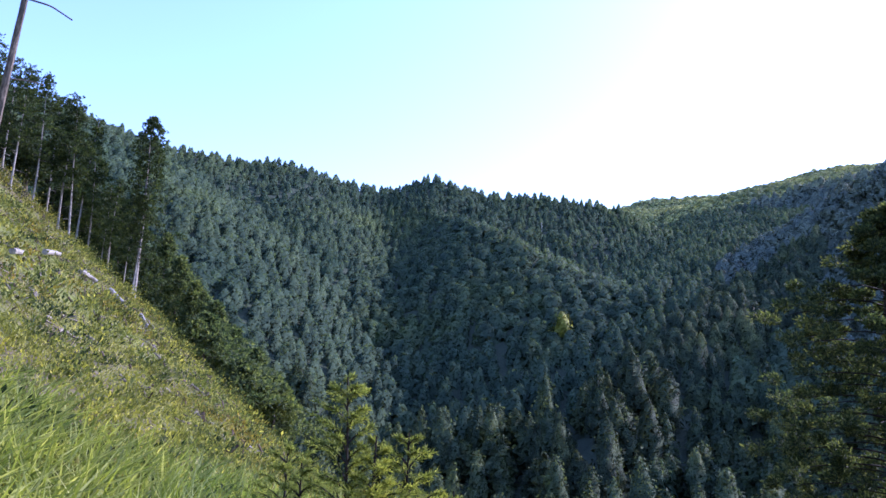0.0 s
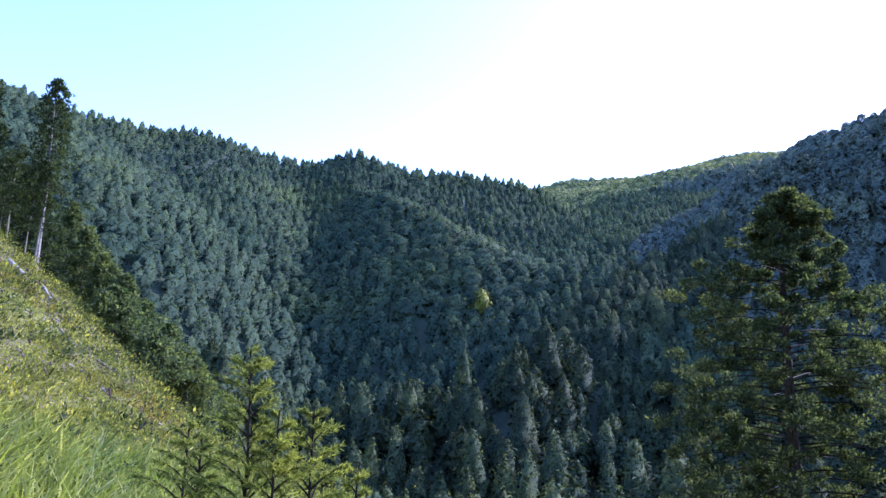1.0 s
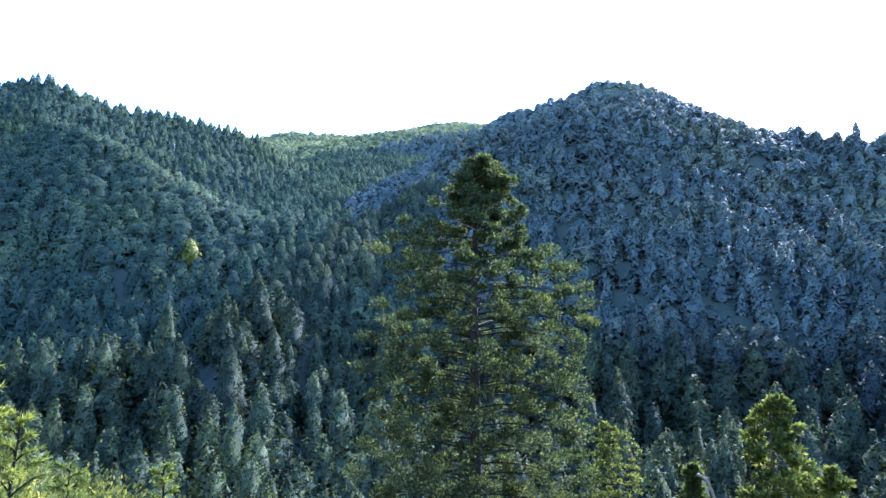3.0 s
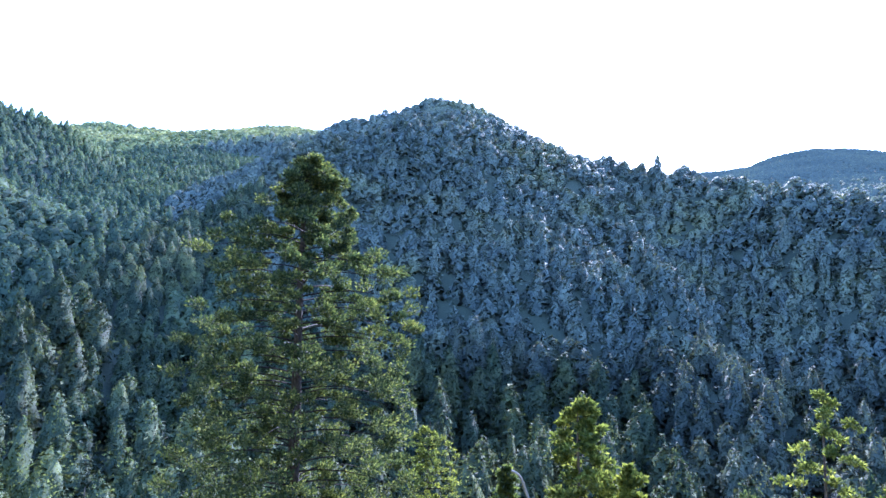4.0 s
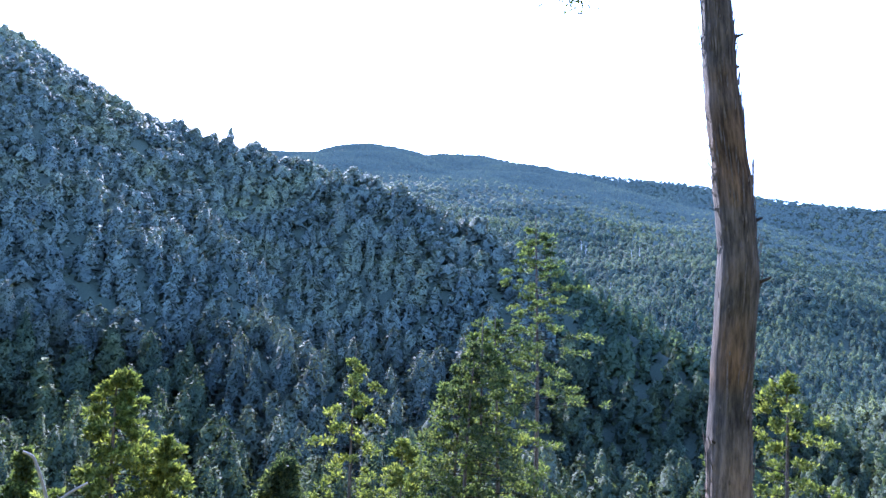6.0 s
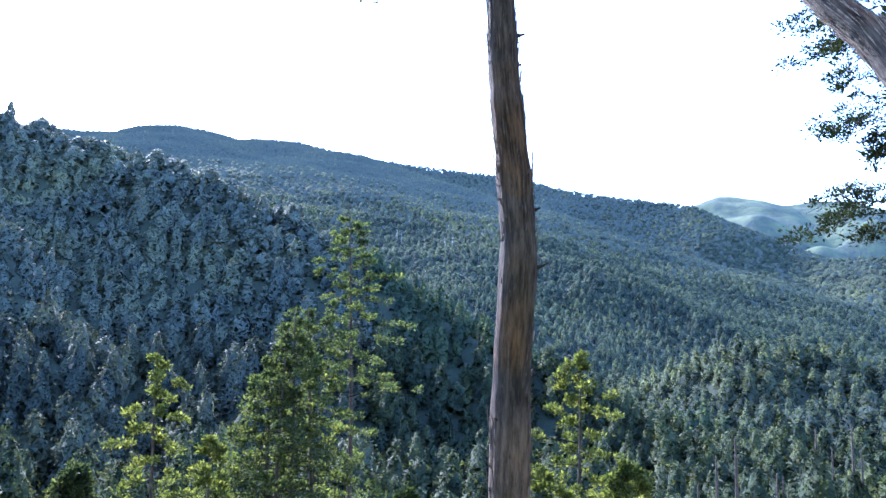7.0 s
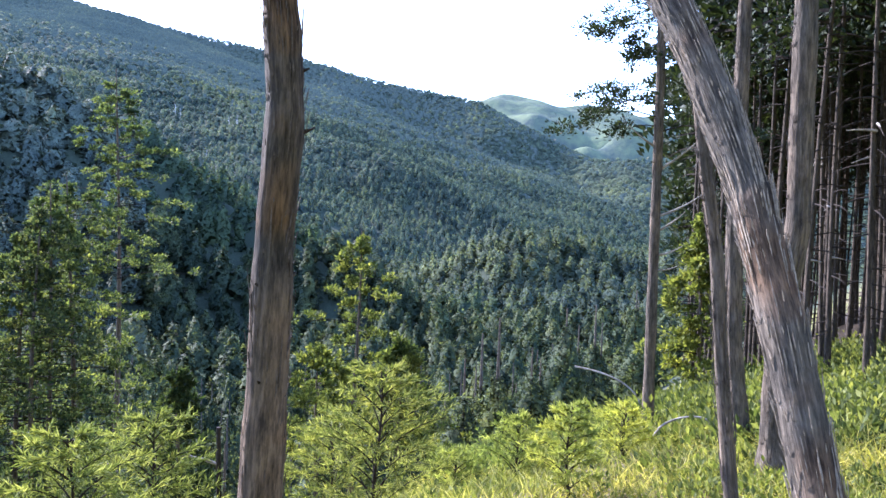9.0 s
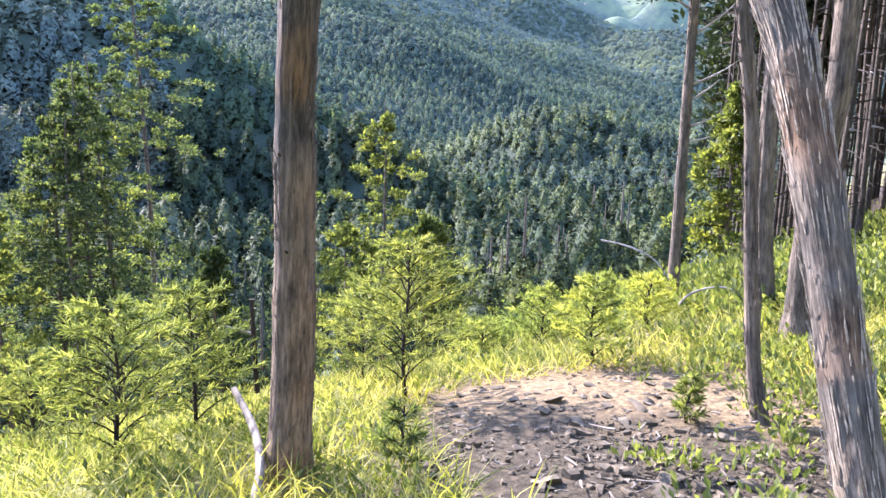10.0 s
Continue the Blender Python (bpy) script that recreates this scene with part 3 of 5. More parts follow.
def woods():
    rng = np.random.RandomState(11)
    spec = [(36, 185, 6.4, 420, 13.6, 7.2, "nearer", -48, 88), (36, 185, 5.0, 200, 9.6, 5.4, "lower", 88, 150), (185, 330, 4.3, 80, 8.4, 5.6, "middle", -48, 30), (185, 330, 5.8, 240, 11.5, 6.6, "middle", 30, 150), (330, 470, 4.4, 44, 7.4, 5.2, "upper", -48, 150), (470, 720, 5.2, 24, 7.6, 6.4, "far", -48, 150), (720, 1450, 5.6, 3, 5.0, 8.0, "farthest", -48, 150)]
    for r0, r1, gap, n, tall, wide, where, from_angle, to_angle in spec:
        pointed = [crown_far(n, rng, tall * q, wide / q, rng.uniform(0.42, 0.75)) for q in rng.uniform(0.85, 1.2, 12)]
        rounded = [crown_far(n, rng, 0.8 * tall * q, 1.15 * wide, rng.uniform(0.34, 0.46)) for q in rng.uniform(0.85, 1.15, 8)]
        x, y = scatter(rng, r0, r1, from_angle, to_angle, gap)
        keep = lip_side(x, y) > 24
        x, y = x[keep], y[keep]
        z = land(x, y)
        keep = open_to_view(x, y, z, tall)
        x, y, z = x[keep], y[keep], z[keep]
        scale = rng.uniform(0.7 if r0 < 100 else 0.82, 1.12, len(x)) * (1 + 0.08 * wobble(x, y, 30, 51))
        angle, reach = np.degrees(np.arctan2(x, y)), np.hypot(x, y)
        crest = nearest_crest(x, y)
        # broad-leaved trees keep to the upper shaded slopes and the spurs
        want = np.where(np.isin(crest, (5, 7)), np.clip((z - 5) / 40, 0, 1) * 1.6 - 0.8, np.where(crest == 1, 0.3, -0.45))
        leafy = want + 0.7 * wobble(x, y, 40, 41) + rng.normal(size=len(x)) * 0.35 > (0.9 if r0 < 100 else 0.1)
        beech = (crest == 3) & (reach > 515) & (reach < 800) & (angle < 45)
        single = np.zeros(len(x), bool)
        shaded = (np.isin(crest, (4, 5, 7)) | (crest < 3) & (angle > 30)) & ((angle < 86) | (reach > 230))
        if r0 < 100:
            order = np.argsort(np.where((angle > -5) & (angle < 128) & (reach > 36), reach, 1e9))
            single[order[:190 if where == "nearer" else 100]] = True
            stem_shape = tube([(0, 0, -1), (0, 0, 5), (0, 0, 12)], [0.24, 0.17, 0.05], 7)
            near = [crown_far(1500, rng, tall * q, wide, rng.uniform(0.6, 0.85)) for q in rng.uniform(0.8, 1.2, 9)], [crown_far(1500, rng, 0.85 * tall * q, 1.1 * wide, 0.42) for q in rng.uniform(0.85, 1.1, 4)]
            meshes = [[[mesh_of("crown", v, f, material, True, w) for v, f, w in shapes] for shapes in near] for material in (SLOPE_WOODS, BLUE_SLOPE, GREEN_SLOPE)]
            trunk = mesh_of("trunk", *stem_shape, GREY_BARK, True)
            for i in np.where(single)[0]:
                kind = int(leafy[i])
                ob = new("broadleaf_tree" if kind else "conifer_tree")
                tagged(ob, "rounded dark green broadleaf tree on the valley side" if kind else "dark green pointed conifer on the valley side", "tree", "trees on the valley side")
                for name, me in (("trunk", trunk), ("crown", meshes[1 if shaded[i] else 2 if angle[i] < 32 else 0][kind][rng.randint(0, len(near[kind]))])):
                    new(name, me).parent = ob
                s = float(scale[i])
                ob.matrix_basis = pose(x[i], y[i], z[i] - 0.4, 0, 0, rng.uniform(0, 360)) @ Matrix.Diagonal((s, s, s, 1))
        rest = ~beech & ~single
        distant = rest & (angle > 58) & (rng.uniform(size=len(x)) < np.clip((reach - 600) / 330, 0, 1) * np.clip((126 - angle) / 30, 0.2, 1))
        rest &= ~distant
        # slope shade and haze are put into the leaf colour, crest by crest
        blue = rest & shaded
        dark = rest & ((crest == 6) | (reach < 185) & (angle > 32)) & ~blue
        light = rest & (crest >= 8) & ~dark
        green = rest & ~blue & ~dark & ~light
        for mask, shapes, material, kind in ((green & ~leafy, pointed, GREEN_SLOPE if r0 < 100 else WOODS, "conifer_forest"), (blue & ~leafy, pointed, BLUE_SLOPE if r0 < 100 else HAZE_BLUE_WOODS, "conifer_forest"), (dark & ~leafy, pointed, SLOPE_WOODS, "conifer_forest"), (light & ~leafy, pointed, LIGHT_WOODS, "conifer_forest"),
                                             (green & leafy, rounded, GREEN_SLOPE if r0 < 100 else WOODS, "mixed_forest"), (blue & leafy, rounded, BLUE_SLOPE if r0 < 100 else HAZE_BLUE_WOODS, "mixed_forest"), (dark & leafy, rounded, SLOPE_WOODS, "mixed_forest"), (light & leafy, rounded, LIGHT_WOODS, "mixed_forest"),
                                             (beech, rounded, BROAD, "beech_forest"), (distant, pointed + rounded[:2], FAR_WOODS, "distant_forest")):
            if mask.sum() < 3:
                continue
            v, f, w = plant(shapes, x[mask], y[mask], z[mask] - (0.05 if r0 < 100 else 0.36 if material == HAZE_BLUE_WOODS and r0 < 200 else 0.3 if r0 < 200 or r0 > 700 else 0.42) * tall, scale[mask], rng, 0.35 if r0 < 100 else 0.68 if material == HAZE_BLUE_WOODS else 0.75 if r0 < 700 else 0.9)
            # the farthest trees, glowing faintly for hazy air, share the backdrop's name
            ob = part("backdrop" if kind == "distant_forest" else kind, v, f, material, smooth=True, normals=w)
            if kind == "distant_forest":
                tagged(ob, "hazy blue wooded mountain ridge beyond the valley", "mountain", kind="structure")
                continue
            words = {"conifer_forest": "dense dark green conifers covering the %s mountain slopes", "mixed_forest": "rounded dark green broadleaf trees among %s conifers", "beech_forest": "bright sunlit green broadleaf wood on the %s ridge"}[kind]
            tagged(ob, words % where, "forest", kind="stuff")


woods()


# ---- single trees ----
def crown_leaves(rng, height, bare, spread, branches, clumps, per, leaf, profile=0.8, droop=0.15, lump=0.22, up=0.2, side=None, limb=1.0):
    """Branches and leaf clumps of one conifer: limbs as thin tubes, tight tufts of small pointed leaves along them."""
    limbs, centres, ways, sizes = [], [], [], []
    gaps = rng.uniform(0, 6.28, 4)
    for i in range(branches):
        k = (i + rng.uniform(0, 1)) / branches
        z = height * (bare + (0.985 - bare) * k)
        a = rng.uniform(0, 2 * np.pi)
        if side is not None:
            a = math.pi / 2 - radians(side) + rng.normal() * 1.3
        uneven = 1 + 0.25 * np.sin(2 * a + gaps[0] + 5 * k) + 0.2 * np.sin(9 * k + gaps[1] + a)
        reach = (spread * (1 - k) ** profile + 0.07 * spread) * rng.uniform(0.45, 1.12) * uneven
        out = np.array([np.cos(a), np.sin(a), 0])
        s = np.linspace(0, 1, 5)
        line = out * (s * reach)[:, None] + np.stack([0 * s, 0 * s, z + reach * (up * s - droop * s ** 2 * 1.6)], 1)
        line[:, :2] += rng.normal(size=(1, 2)) * 0.05 * reach * s[:, None]
        limbs.append(tube(line, limb * np.linspace(0.012 + 0.012 * reach, 0.004, 5), 3))
        m = max(2, int(clumps * (0.3 + 0.7 * reach / spread)))
        for q in np.sqrt(rng.uniform(0.14, 1.08, m)):
            j = min(int(q * 4), 3)
            p = line[j] + (line[j + 1] - line[j]) * (q * 4 - j)
            fan = 0.17 * reach * (1.2 - 0.6 * q) * rng.normal()
            p = p + np.array([-out[1], out[0], 0]) * fan + np.array([0, 0, 0.25 * lump]) + rng.normal(size=3) * lump * 0.25
            big = lump * rng.uniform(0.55, 1.2)
            c = p + rng.normal(size=(per, 3)) * big * np.array([0.36, 0.36, 0.17])
            w = (c - p) * 1.6 + out * 0.3 * big + np.array([0, 0, 0.5 * big]) + rng.normal(size=(per, 3)) * big * 0.35
            centres.append(c)
            ways.append(w)
            sizes.append(leaf * rng.uniform(0.6, 1.4, per))
    c, w, s = np.concatenate(centres), np.concatenate(ways), np.concatenate(sizes)
    return join(limbs), leaves(c, w, s, s * 0.5, rng, 0.3)


def tufted(rng, height, bare, spread, branches, tufts, per, leaf, tuft, profile=0.5, up=0.25, droop=0.18, ragged=1.0, most=9.0):
    """Branches of one conifer that end in round tufts of short leaves, with dark gaps between them."""
    limbs, centres, ways, sizes = [], [], [], []
    gaps = rng.uniform(0, 6.28, 4)
    for i in range(branches):
        k = ((i + rng.uniform(0, 1)) / branches) ** 0.92
        z = height * (bare + (0.97 - bare) * k)
        a = i * 2.39996 + rng.uniform(-0.5, 0.5)
        uneven = 1 + ragged * (0.25 * np.sin(2 * a + gaps[0] + 6 * k) + 0.25 * np.sin(21 * k + gaps[1] + a))
        reach = (spread * (1 - k) ** profile + 0.025 * spread) * rng.uniform(1 - 0.45 * ragged, 1 + 0.15 * ragged) * uneven
        reach = min(reach, most * rng.uniform(0.8, 1.05))
        out = np.array([np.cos(a), np.sin(a), 0])
        s = np.linspace(0, 1, 5)
        line = out * (s * reach)[:, None] + np.stack([0 * s, 0 * s, z + reach * (up * s - droop * s ** 2 * 1.6)], 1)
        limbs.append(tube(line, np.linspace(0.008 + 0.005 * reach, 0.003, 5), 4))
        for q in np.concatenate([[1.0], rng.uniform(0.3, 1.0, tufts - 1)]):
            j = min(int(q * 4), 3)
            p = line[j] + (line[j + 1] - line[j]) * (q * 4 - j)
            p = p + np.array([-out[1], out[0], 0]) * 0.2 * reach * q * rng.normal() + np.array([0, 0, rng.uniform(0, 0.3) * tuft])
            big = tuft * rng.uniform(0.5, 1.15) * (0.6 + 0.4 * q) * (1 - 0.52 * k)
            d = rng.normal(size=(per, 3))
            d /= np.linalg.norm(d, axis=1)[:, None]
            d = d + out * 0.35 + np.array([0, 0, 0.4])
            c = p + d * (big * rng.uniform(0.15, 0.55, per))[:, None] * np.array([1, 1, 0.55])
            centres.append(c)
            ways.append(d + rng.normal(size=(per, 3)) * 0.5)
            sizes.append(leaf * rng.uniform(0.6, 1.4, per))
    c, w, s = np.concatenate(centres), np.concatenate(ways), np.concatenate(sizes)
    return join(limbs), leaves(c, w, s, s * 0.5, rng, 0.2)


def stem(rng, height, thick, bend=0.012, sides=10, rings=14, flare=1.35):
    k = np.linspace(0, 1, rings)
    p = np.stack([bend * height * np.sin(k * 5 + rng.uniform(0, 6)) * k, bend * height * np.sin(k * 4 + rng.uniform(0, 6)) * k, k * height], 1)
    r = thick / 2 * (1 - 0.9 * k)
    r[0] *= flare
    return tube(p, r, sides, rng, 0.06, 0.08)


def tree(name, label, m, seed, height, thick, crown, leaf_material=None, group="", bark_material=None, stubs=0, tangle=0, dead_length=1.0):
    rng = np.random.RandomState(seed)
    ob = new(name)
    tagged(ob, label, "tree", group)
    part("trunk", *stem(rng, height, thick), bark_material or GREY_BARK, ob, smooth=True)
    limbs, leaf = (tufted if "tuft" in crown else crown_leaves)(rng, height, **crown)
    tagged(part("branchwork", *limbs, TWIG, ob), kind="stuff")
    part("crown", *leaf, leaf_material or CYPRESS, ob)
    for i in range(stubs):
        a, z, l = rng.uniform(0, 6.28), height * rng.uniform(0.15, crown["bare"] + 0.1), dead_length * rng.uniform(0.3, 1.0)
        d = np.array([np.cos(a), np.sin(a), rng.uniform(-0.2, 0.3)])
        k = np.linspace(0, 1, 4)[:, None]
        line = np.array([0, 0, z]) + d * k * l + np.array([0, 0, -0.12 * l]) * k ** 2
        part("dead_branch", *tube(line, np.linspace(0.022, 0.006, 4), 5), DEAD, ob, "bleached dead branch stub")
    if tangle:
        twigs = []
        for _ in range(tangle):
            a, z, l = rng.uniform(0, 6.28), height * rng.uniform(0.06, crown["bare"] + 0.05), rng.uniform(0.2, 0.7)
            k = np.linspace(0, 1, 3)[:, None]
            line = np.array([0, 0, z]) + np.array([np.cos(a), np.sin(a), rng.uniform(-0.3, 0.3)]) * k * l + np.array([0, 0, -0.2 * l]) * k ** 2
            twigs.append(tube(line, [0.012, 0.008, 0.003], 4))
        tagged(part("dead_branchwork", *join(twigs), TWIG, ob), kind="stuff")
    ob.matrix_basis = m
    return ob


def on_land(x, y, dz=0.0):
    return float(land(x, y)) + dz


def stand(x, y, turn=0.0, dz=-0.1, tilt=(0, 0)):
    return pose(x, y, on_land(x, y, dz), tilt[0], tilt[1], turn)


def topped(name, label, x, y, top, seed, thick, crown, **more):
    """A tree that stands on the land and reaches up to the height top."""
    z = on_land(x, y, -0.1)
    return tree(name, label, pose(x, y, z, 0, 0, seed * 37 % 360), seed, top - z, thick, crown, **more)


DENSE = dict(bare=0.10, branches=84, tufts=3, per=56, leaf=0.1, tuft=0.46, profile=0.65)
EDGE = dict(bare=0.3, spread=2.6, branches=90, tufts=3, per=26, leaf=0.24, tuft=0.95, profile=0.7)
SLOPE = "conifers below the landing"
topped("conifer_tree", "tall dark green conifer with sunlit tufted branch tips on the slope", 8.86, 13.34, 5.97, 1, 0.42, {**DENSE, "spread": 7.6, "profile": 1.0, "branches": 200, "tufts": 4, "per": 190, "leaf": 0.068, "tuft": 0.68, "ragged": 0.7, "most": 2.35}, leaf_material=TUFT, bark_material=STEM, group=SLOPE)
topped("conifer_tree", "small dense yellow-green young conifer beside the tall one", 11.73, 12.35, 0.14, 2, 0.16, dict(bare=0.1, spread=1.2, branches=130, tufts=5, per=30, leaf=0.06, tuft=0.24, profile=0.35), leaf_material=BRIGHT, group=SLOPE)
topped("conifer_tree", "yellow-green conifer with a narrow tufted top on the slope", 11.69, 8.16, 1.00, 3, 0.2, {**DENSE, "spread": 1.75, "branches": 110, "tuft": 0.336}, leaf_material=BRIGHT, group=SLOPE)
topped("conifer_tree", "low yellow-green conifer crown on the slope", 11.73, 7.21, -0.10, 4, 0.16, {**DENSE, "spread": 1.0, "branches": 72, "tuft": 0.308}, leaf_material=BRIGHT, group=SLOPE)
topped("conifer_tree", "low yellow-green conifer crown on the slope", 12.35, 10.55, -0.58, 5, 0.16, {**DENSE, "spread": 0.9, "branches": 72, "tuft": 0.308}, leaf_material=EDGE_LEAF, group=SLOPE)
topped("conifer_tree", "narrow sunlit conifer with ragged tufted crown on the slope", 23.06, 7.75, 1.21, 6, 0.28, {**DENSE, "bare": 0.35, "spread": 2.25, "branches": 42, "profile": 0.7, "tuft": 0.62, "leaf": 0.125}, leaf_material=BRIGHT, group=SLOPE)
topped("conifer_tree", "narrow sunlit conifer with ragged tufted crown on the slope", 21.59, 5.70, -1.06, 7, 0.22, {**DENSE, "bare": 0.35, "spread": 2.02, "branches": 42, "profile": 0.7, "tuft": 0.62, "leaf": 0.125}, leaf_material=BRIGHT, group=SLOPE)
topped("conifer_tree", "tall thin conifer with a sparse open crown and bare stubs", 28.24, 2.49, 6.55, 8, 0.34, dict(bare=0.66, spread=2.0, branches=52, tufts=4, per=50, leaf=0.11, tuft=0.5, profile=0.35, droop=0.15), stubs=7, leaf_material=EDGE_LEAF, group=SLOPE)
topped("conifer_tree", "broad green conifer with layered branches on the slope", 26.10, 3.57, 2.70, 9, 0.34, {**DENSE, "bare": 0.35, "spread": 4.19, "branches": 62, "profile": 0.7, "tuft": 0.72, "leaf": 0.125}, leaf_material=EDGE_LEAF, group=SLOPE)
topped("conifer_tree", "broad green conifer with layered branches on the slope", 24.88, 4.81, 1.05, 10, 0.3, {**DENSE, "bare": 0.35, "spread": 3.41, "branches": 62, "profile": 0.7, "tuft": 0.72, "leaf": 0.125}, leaf_material=EDGE_LEAF, group=SLOPE)
topped("conifer_tree", "yellow-green conifer with a ragged pointed crown on the slope", 23.77, -5.17, 1.33, 11, 0.26, {**DENSE, "bare": 0.35, "spread": 2.33, "branches": 42, "profile": 0.7, "tuft": 0.62, "leaf": 0.125}, leaf_material=BRIGHT, group=SLOPE)
topped("conifer_tree", "yellow-green conifer with a ragged pointed crown on the slope", 21.50, -6.05, -2.00, 12, 0.2, {**DENSE, "bare": 0.35, "spread": 2.17, "branches": 66, "profile": 0.7, "tuft": 0.62, "leaf": 0.125}, leaf_material=BRIGHT, group=SLOPE)
topped("conifer_tree", "yellow-green conifer with a ragged pointed crown on the slope", 20.06, -3.41, -1.87, 13, 0.2, {**DENSE, "bare": 0.35, "spread": 2.33, "branches": 42, "profile": 0.7, "tuft": 0.62, "leaf": 0.125}, leaf_material=BRIGHT, group=SLOPE)
topped("conifer_tree", "green conifer with layered branches on the slope", 24.97, 4.07, 2.38, 14, 0.3, {**DENSE, "bare": 0.35, "spread": 3.10, "branches": 62, "profile": 0.7, "tuft": 0.72, "leaf": 0.125}, leaf_material=EDGE_LEAF, group=SLOPE)
topped("conifer_tree", "green conifer with layered branches on the slope", 16.35, 0.07, -1.57, 15, 0.2, {**DENSE, "spread": 1.1, "branches": 72}, group=SLOPE)
topped("conifer_tree", "green conifer with layered branches on the slope", 23.92, 4.17, 1.77, 16, 0.3, {**DENSE, "bare": 0.35, "spread": 3.10, "branches": 62, "profile": 0.7, "tuft": 0.72, "leaf": 0.125}, leaf_material=TUFT, group=SLOPE)
topped("conifer_tree", "small dark conifer top on the slope", 20.38, 9.00, -1.77, 17, 0.18, {**DENSE, "bare": 0.35, "spread": 1.55, "branches": 96, "profile": 0.7, "tuft": 0.62, "leaf": 0.125}, leaf_material=TUFT, group=SLOPE)
topped("conifer_tree", "small dark conifer top on the slope", 20.49, 8.86, -1.81, 18, 0.18, {**DENSE, "bare": 0.35, "spread": 1.86, "branches": 96, "profile": 0.7, "tuft": 0.62, "leaf": 0.125}, leaf_material=TUFT, group=SLOPE)
topped("conifer_tree", "sunlit olive-green conifer beyond the cleared slope", -20.15, 60.75, 12.63, 40, 0.26, EDGE, leaf_material=CLEARING_LEAF, group="conifers at the clearing edge")
topped("conifer_tree", "sunlit olive-green conifer beyond the cleared slope", -18.17, 59.28, 10.33, 41, 0.26, EDGE, leaf_material=CLEARING_LEAF, group="conifers at the clearing edge")
topped("conifer_tree", "sunlit olive-green conifer beyond the cleared slope", -16.15, 57.79, 8.60, 42, 0.26, EDGE, leaf_material=CLEARING_LEAF, group="conifers at the clearing edge")
topped("conifer_tree", "sunlit olive-green conifer beyond the cleared slope", -13.88, 55.28, 6.45, 43, 0.26, EDGE, leaf_material=CLEARING_LEAF, group="conifers at the clearing edge")
topped("conifer_tree", "sunlit olive-green conifer beyond the cleared slope", -22.60, 64.13, 15.49, 44, 0.26, EDGE, leaf_material=CLEARING_LEAF, group="conifers at the clearing edge")
topped("conifer_tree", "sunlit olive-green conifer beyond the cleared slope", -11.50, 52.76, 4.70, 45, 0.26, EDGE, leaf_material=CLEARING_LEAF, group="conifers at the clearing edge")
topped("conifer_tree", "sunlit olive-green conifer beyond the cleared slope", -14.40, 49.97, 6.71, 46, 0.26, EDGE, leaf_material=CLEARING_LEAF, group="conifers at the clearing edge")
topped("conifer_tree", "sunlit olive-green conifer beyond the cleared slope", -9.27, 49.14, 2.77, 47, 0.26, EDGE, leaf_material=CLEARING_LEAF, group="conifers at the clearing edge")
topped("conifer_tree", "sunlit olive-green conifer beyond the cleared slope", -11.01, 46.73, 3.64, 48, 0.26, EDGE, leaf_material=CLEARING_LEAF, group="conifers at the clearing edge")
topped("cypress_tree", "dark dense cypress in the old stand above the slope", -29.25, 61.39, 18.59, 60, 0.3, {**EDGE, "bare": 0.12}, group="old cypresses above the slope")
topped("cypress_tree", "dark dense cypress in the old stand above the slope", -28.60, 63.89, 18.55, 61, 0.3, {**EDGE, "bare": 0.12}, group="old cypresses above the slope")
topped("cypress_tree", "dark dense cypress in the old stand above the slope", -27.78, 66.42, 18.92, 62, 0.3, {**EDGE, "bare": 0.12}, group="old cypresses above the slope")
topped("cypress_tree", "dark dense cypress in the old stand above the slope", -32.11, 57.66, 21.69, 63, 0.3, {**EDGE, "bare": 0.12}, group="old cypresses above the slope")
topped("cypress_tree", "dark dense cypress in the old stand above the slope", -32.12, 62.20, 21.00, 64, 0.3, {**EDGE, "bare": 0.12}, group="old cypresses above the slope")
topped("cypress_tree", "dark dense cypress in the old stand above the slope", -32.73, 55.00, 21.84, 65, 0.3, {**EDGE, "bare": 0.12}, group="old cypresses above the slope")
topped("cypress_tree", "dark dense cypress in the old stand above the slope", -24.13, 61.43, 15.81, 66, 0.3, {**EDGE, "bare": 0.12}, group="old cypresses above the slope")
topped("cypress_tree", "tall old cypress with a dense ragged crown beside the clearing", -20.73, 53.10, 22.07, 70, 0.34, {**EDGE, "bare": 0.34, "spread": 1.9, "branches": 120, "profile": 0.4, "leaf": 0.18, "tuft": 0.7}, bark_material=DEAD, group="old cypresses above the slope")
topped("conifer_tree", "narrow yellow-green young conifer at the plantation edge", 11.34, -8.89, 1.98, 19, 0.12, {**DENSE, "spread": 0.6, "branches": 44, "profile": 0.45, "tuft": 0.36}, leaf_material=BRIGHT, group=SLOPE)


# a lone yellow-green tree and pale dead snags that stand out on the far slope
def far_tree(name, label, x, y, height, wide, material, seed):
    rng = np.random.RandomState(seed)
    ob = new(name)
    tagged(ob, label, "tree")
    part("trunk", *tube([(0, 0, -1), (0, 0, height * 0.5), (0, 0, height * 0.8)], [0.3, 0.2, 0.05], 7), GREY_BARK, ob, smooth=True)
    v, f, w = crown_far(420, rng, height, wide, 0.42)
    part("crown", v, f, material, ob, smooth=True, normals=w)
    ob.matrix_basis = stand(x, y, 0, -0.3)


far_tree("broadleaf_tree", "bright yellow-green broadleaf tree among dark conifers", 42.8, 218.8, 8.6, 6.4, YELLOW, 901)
far_tree("broadleaf_tree", "yellow-green broadleaf sapling among dark conifers", 68.0, 131.5, 8.0, 3.2, YELLOW, 902)


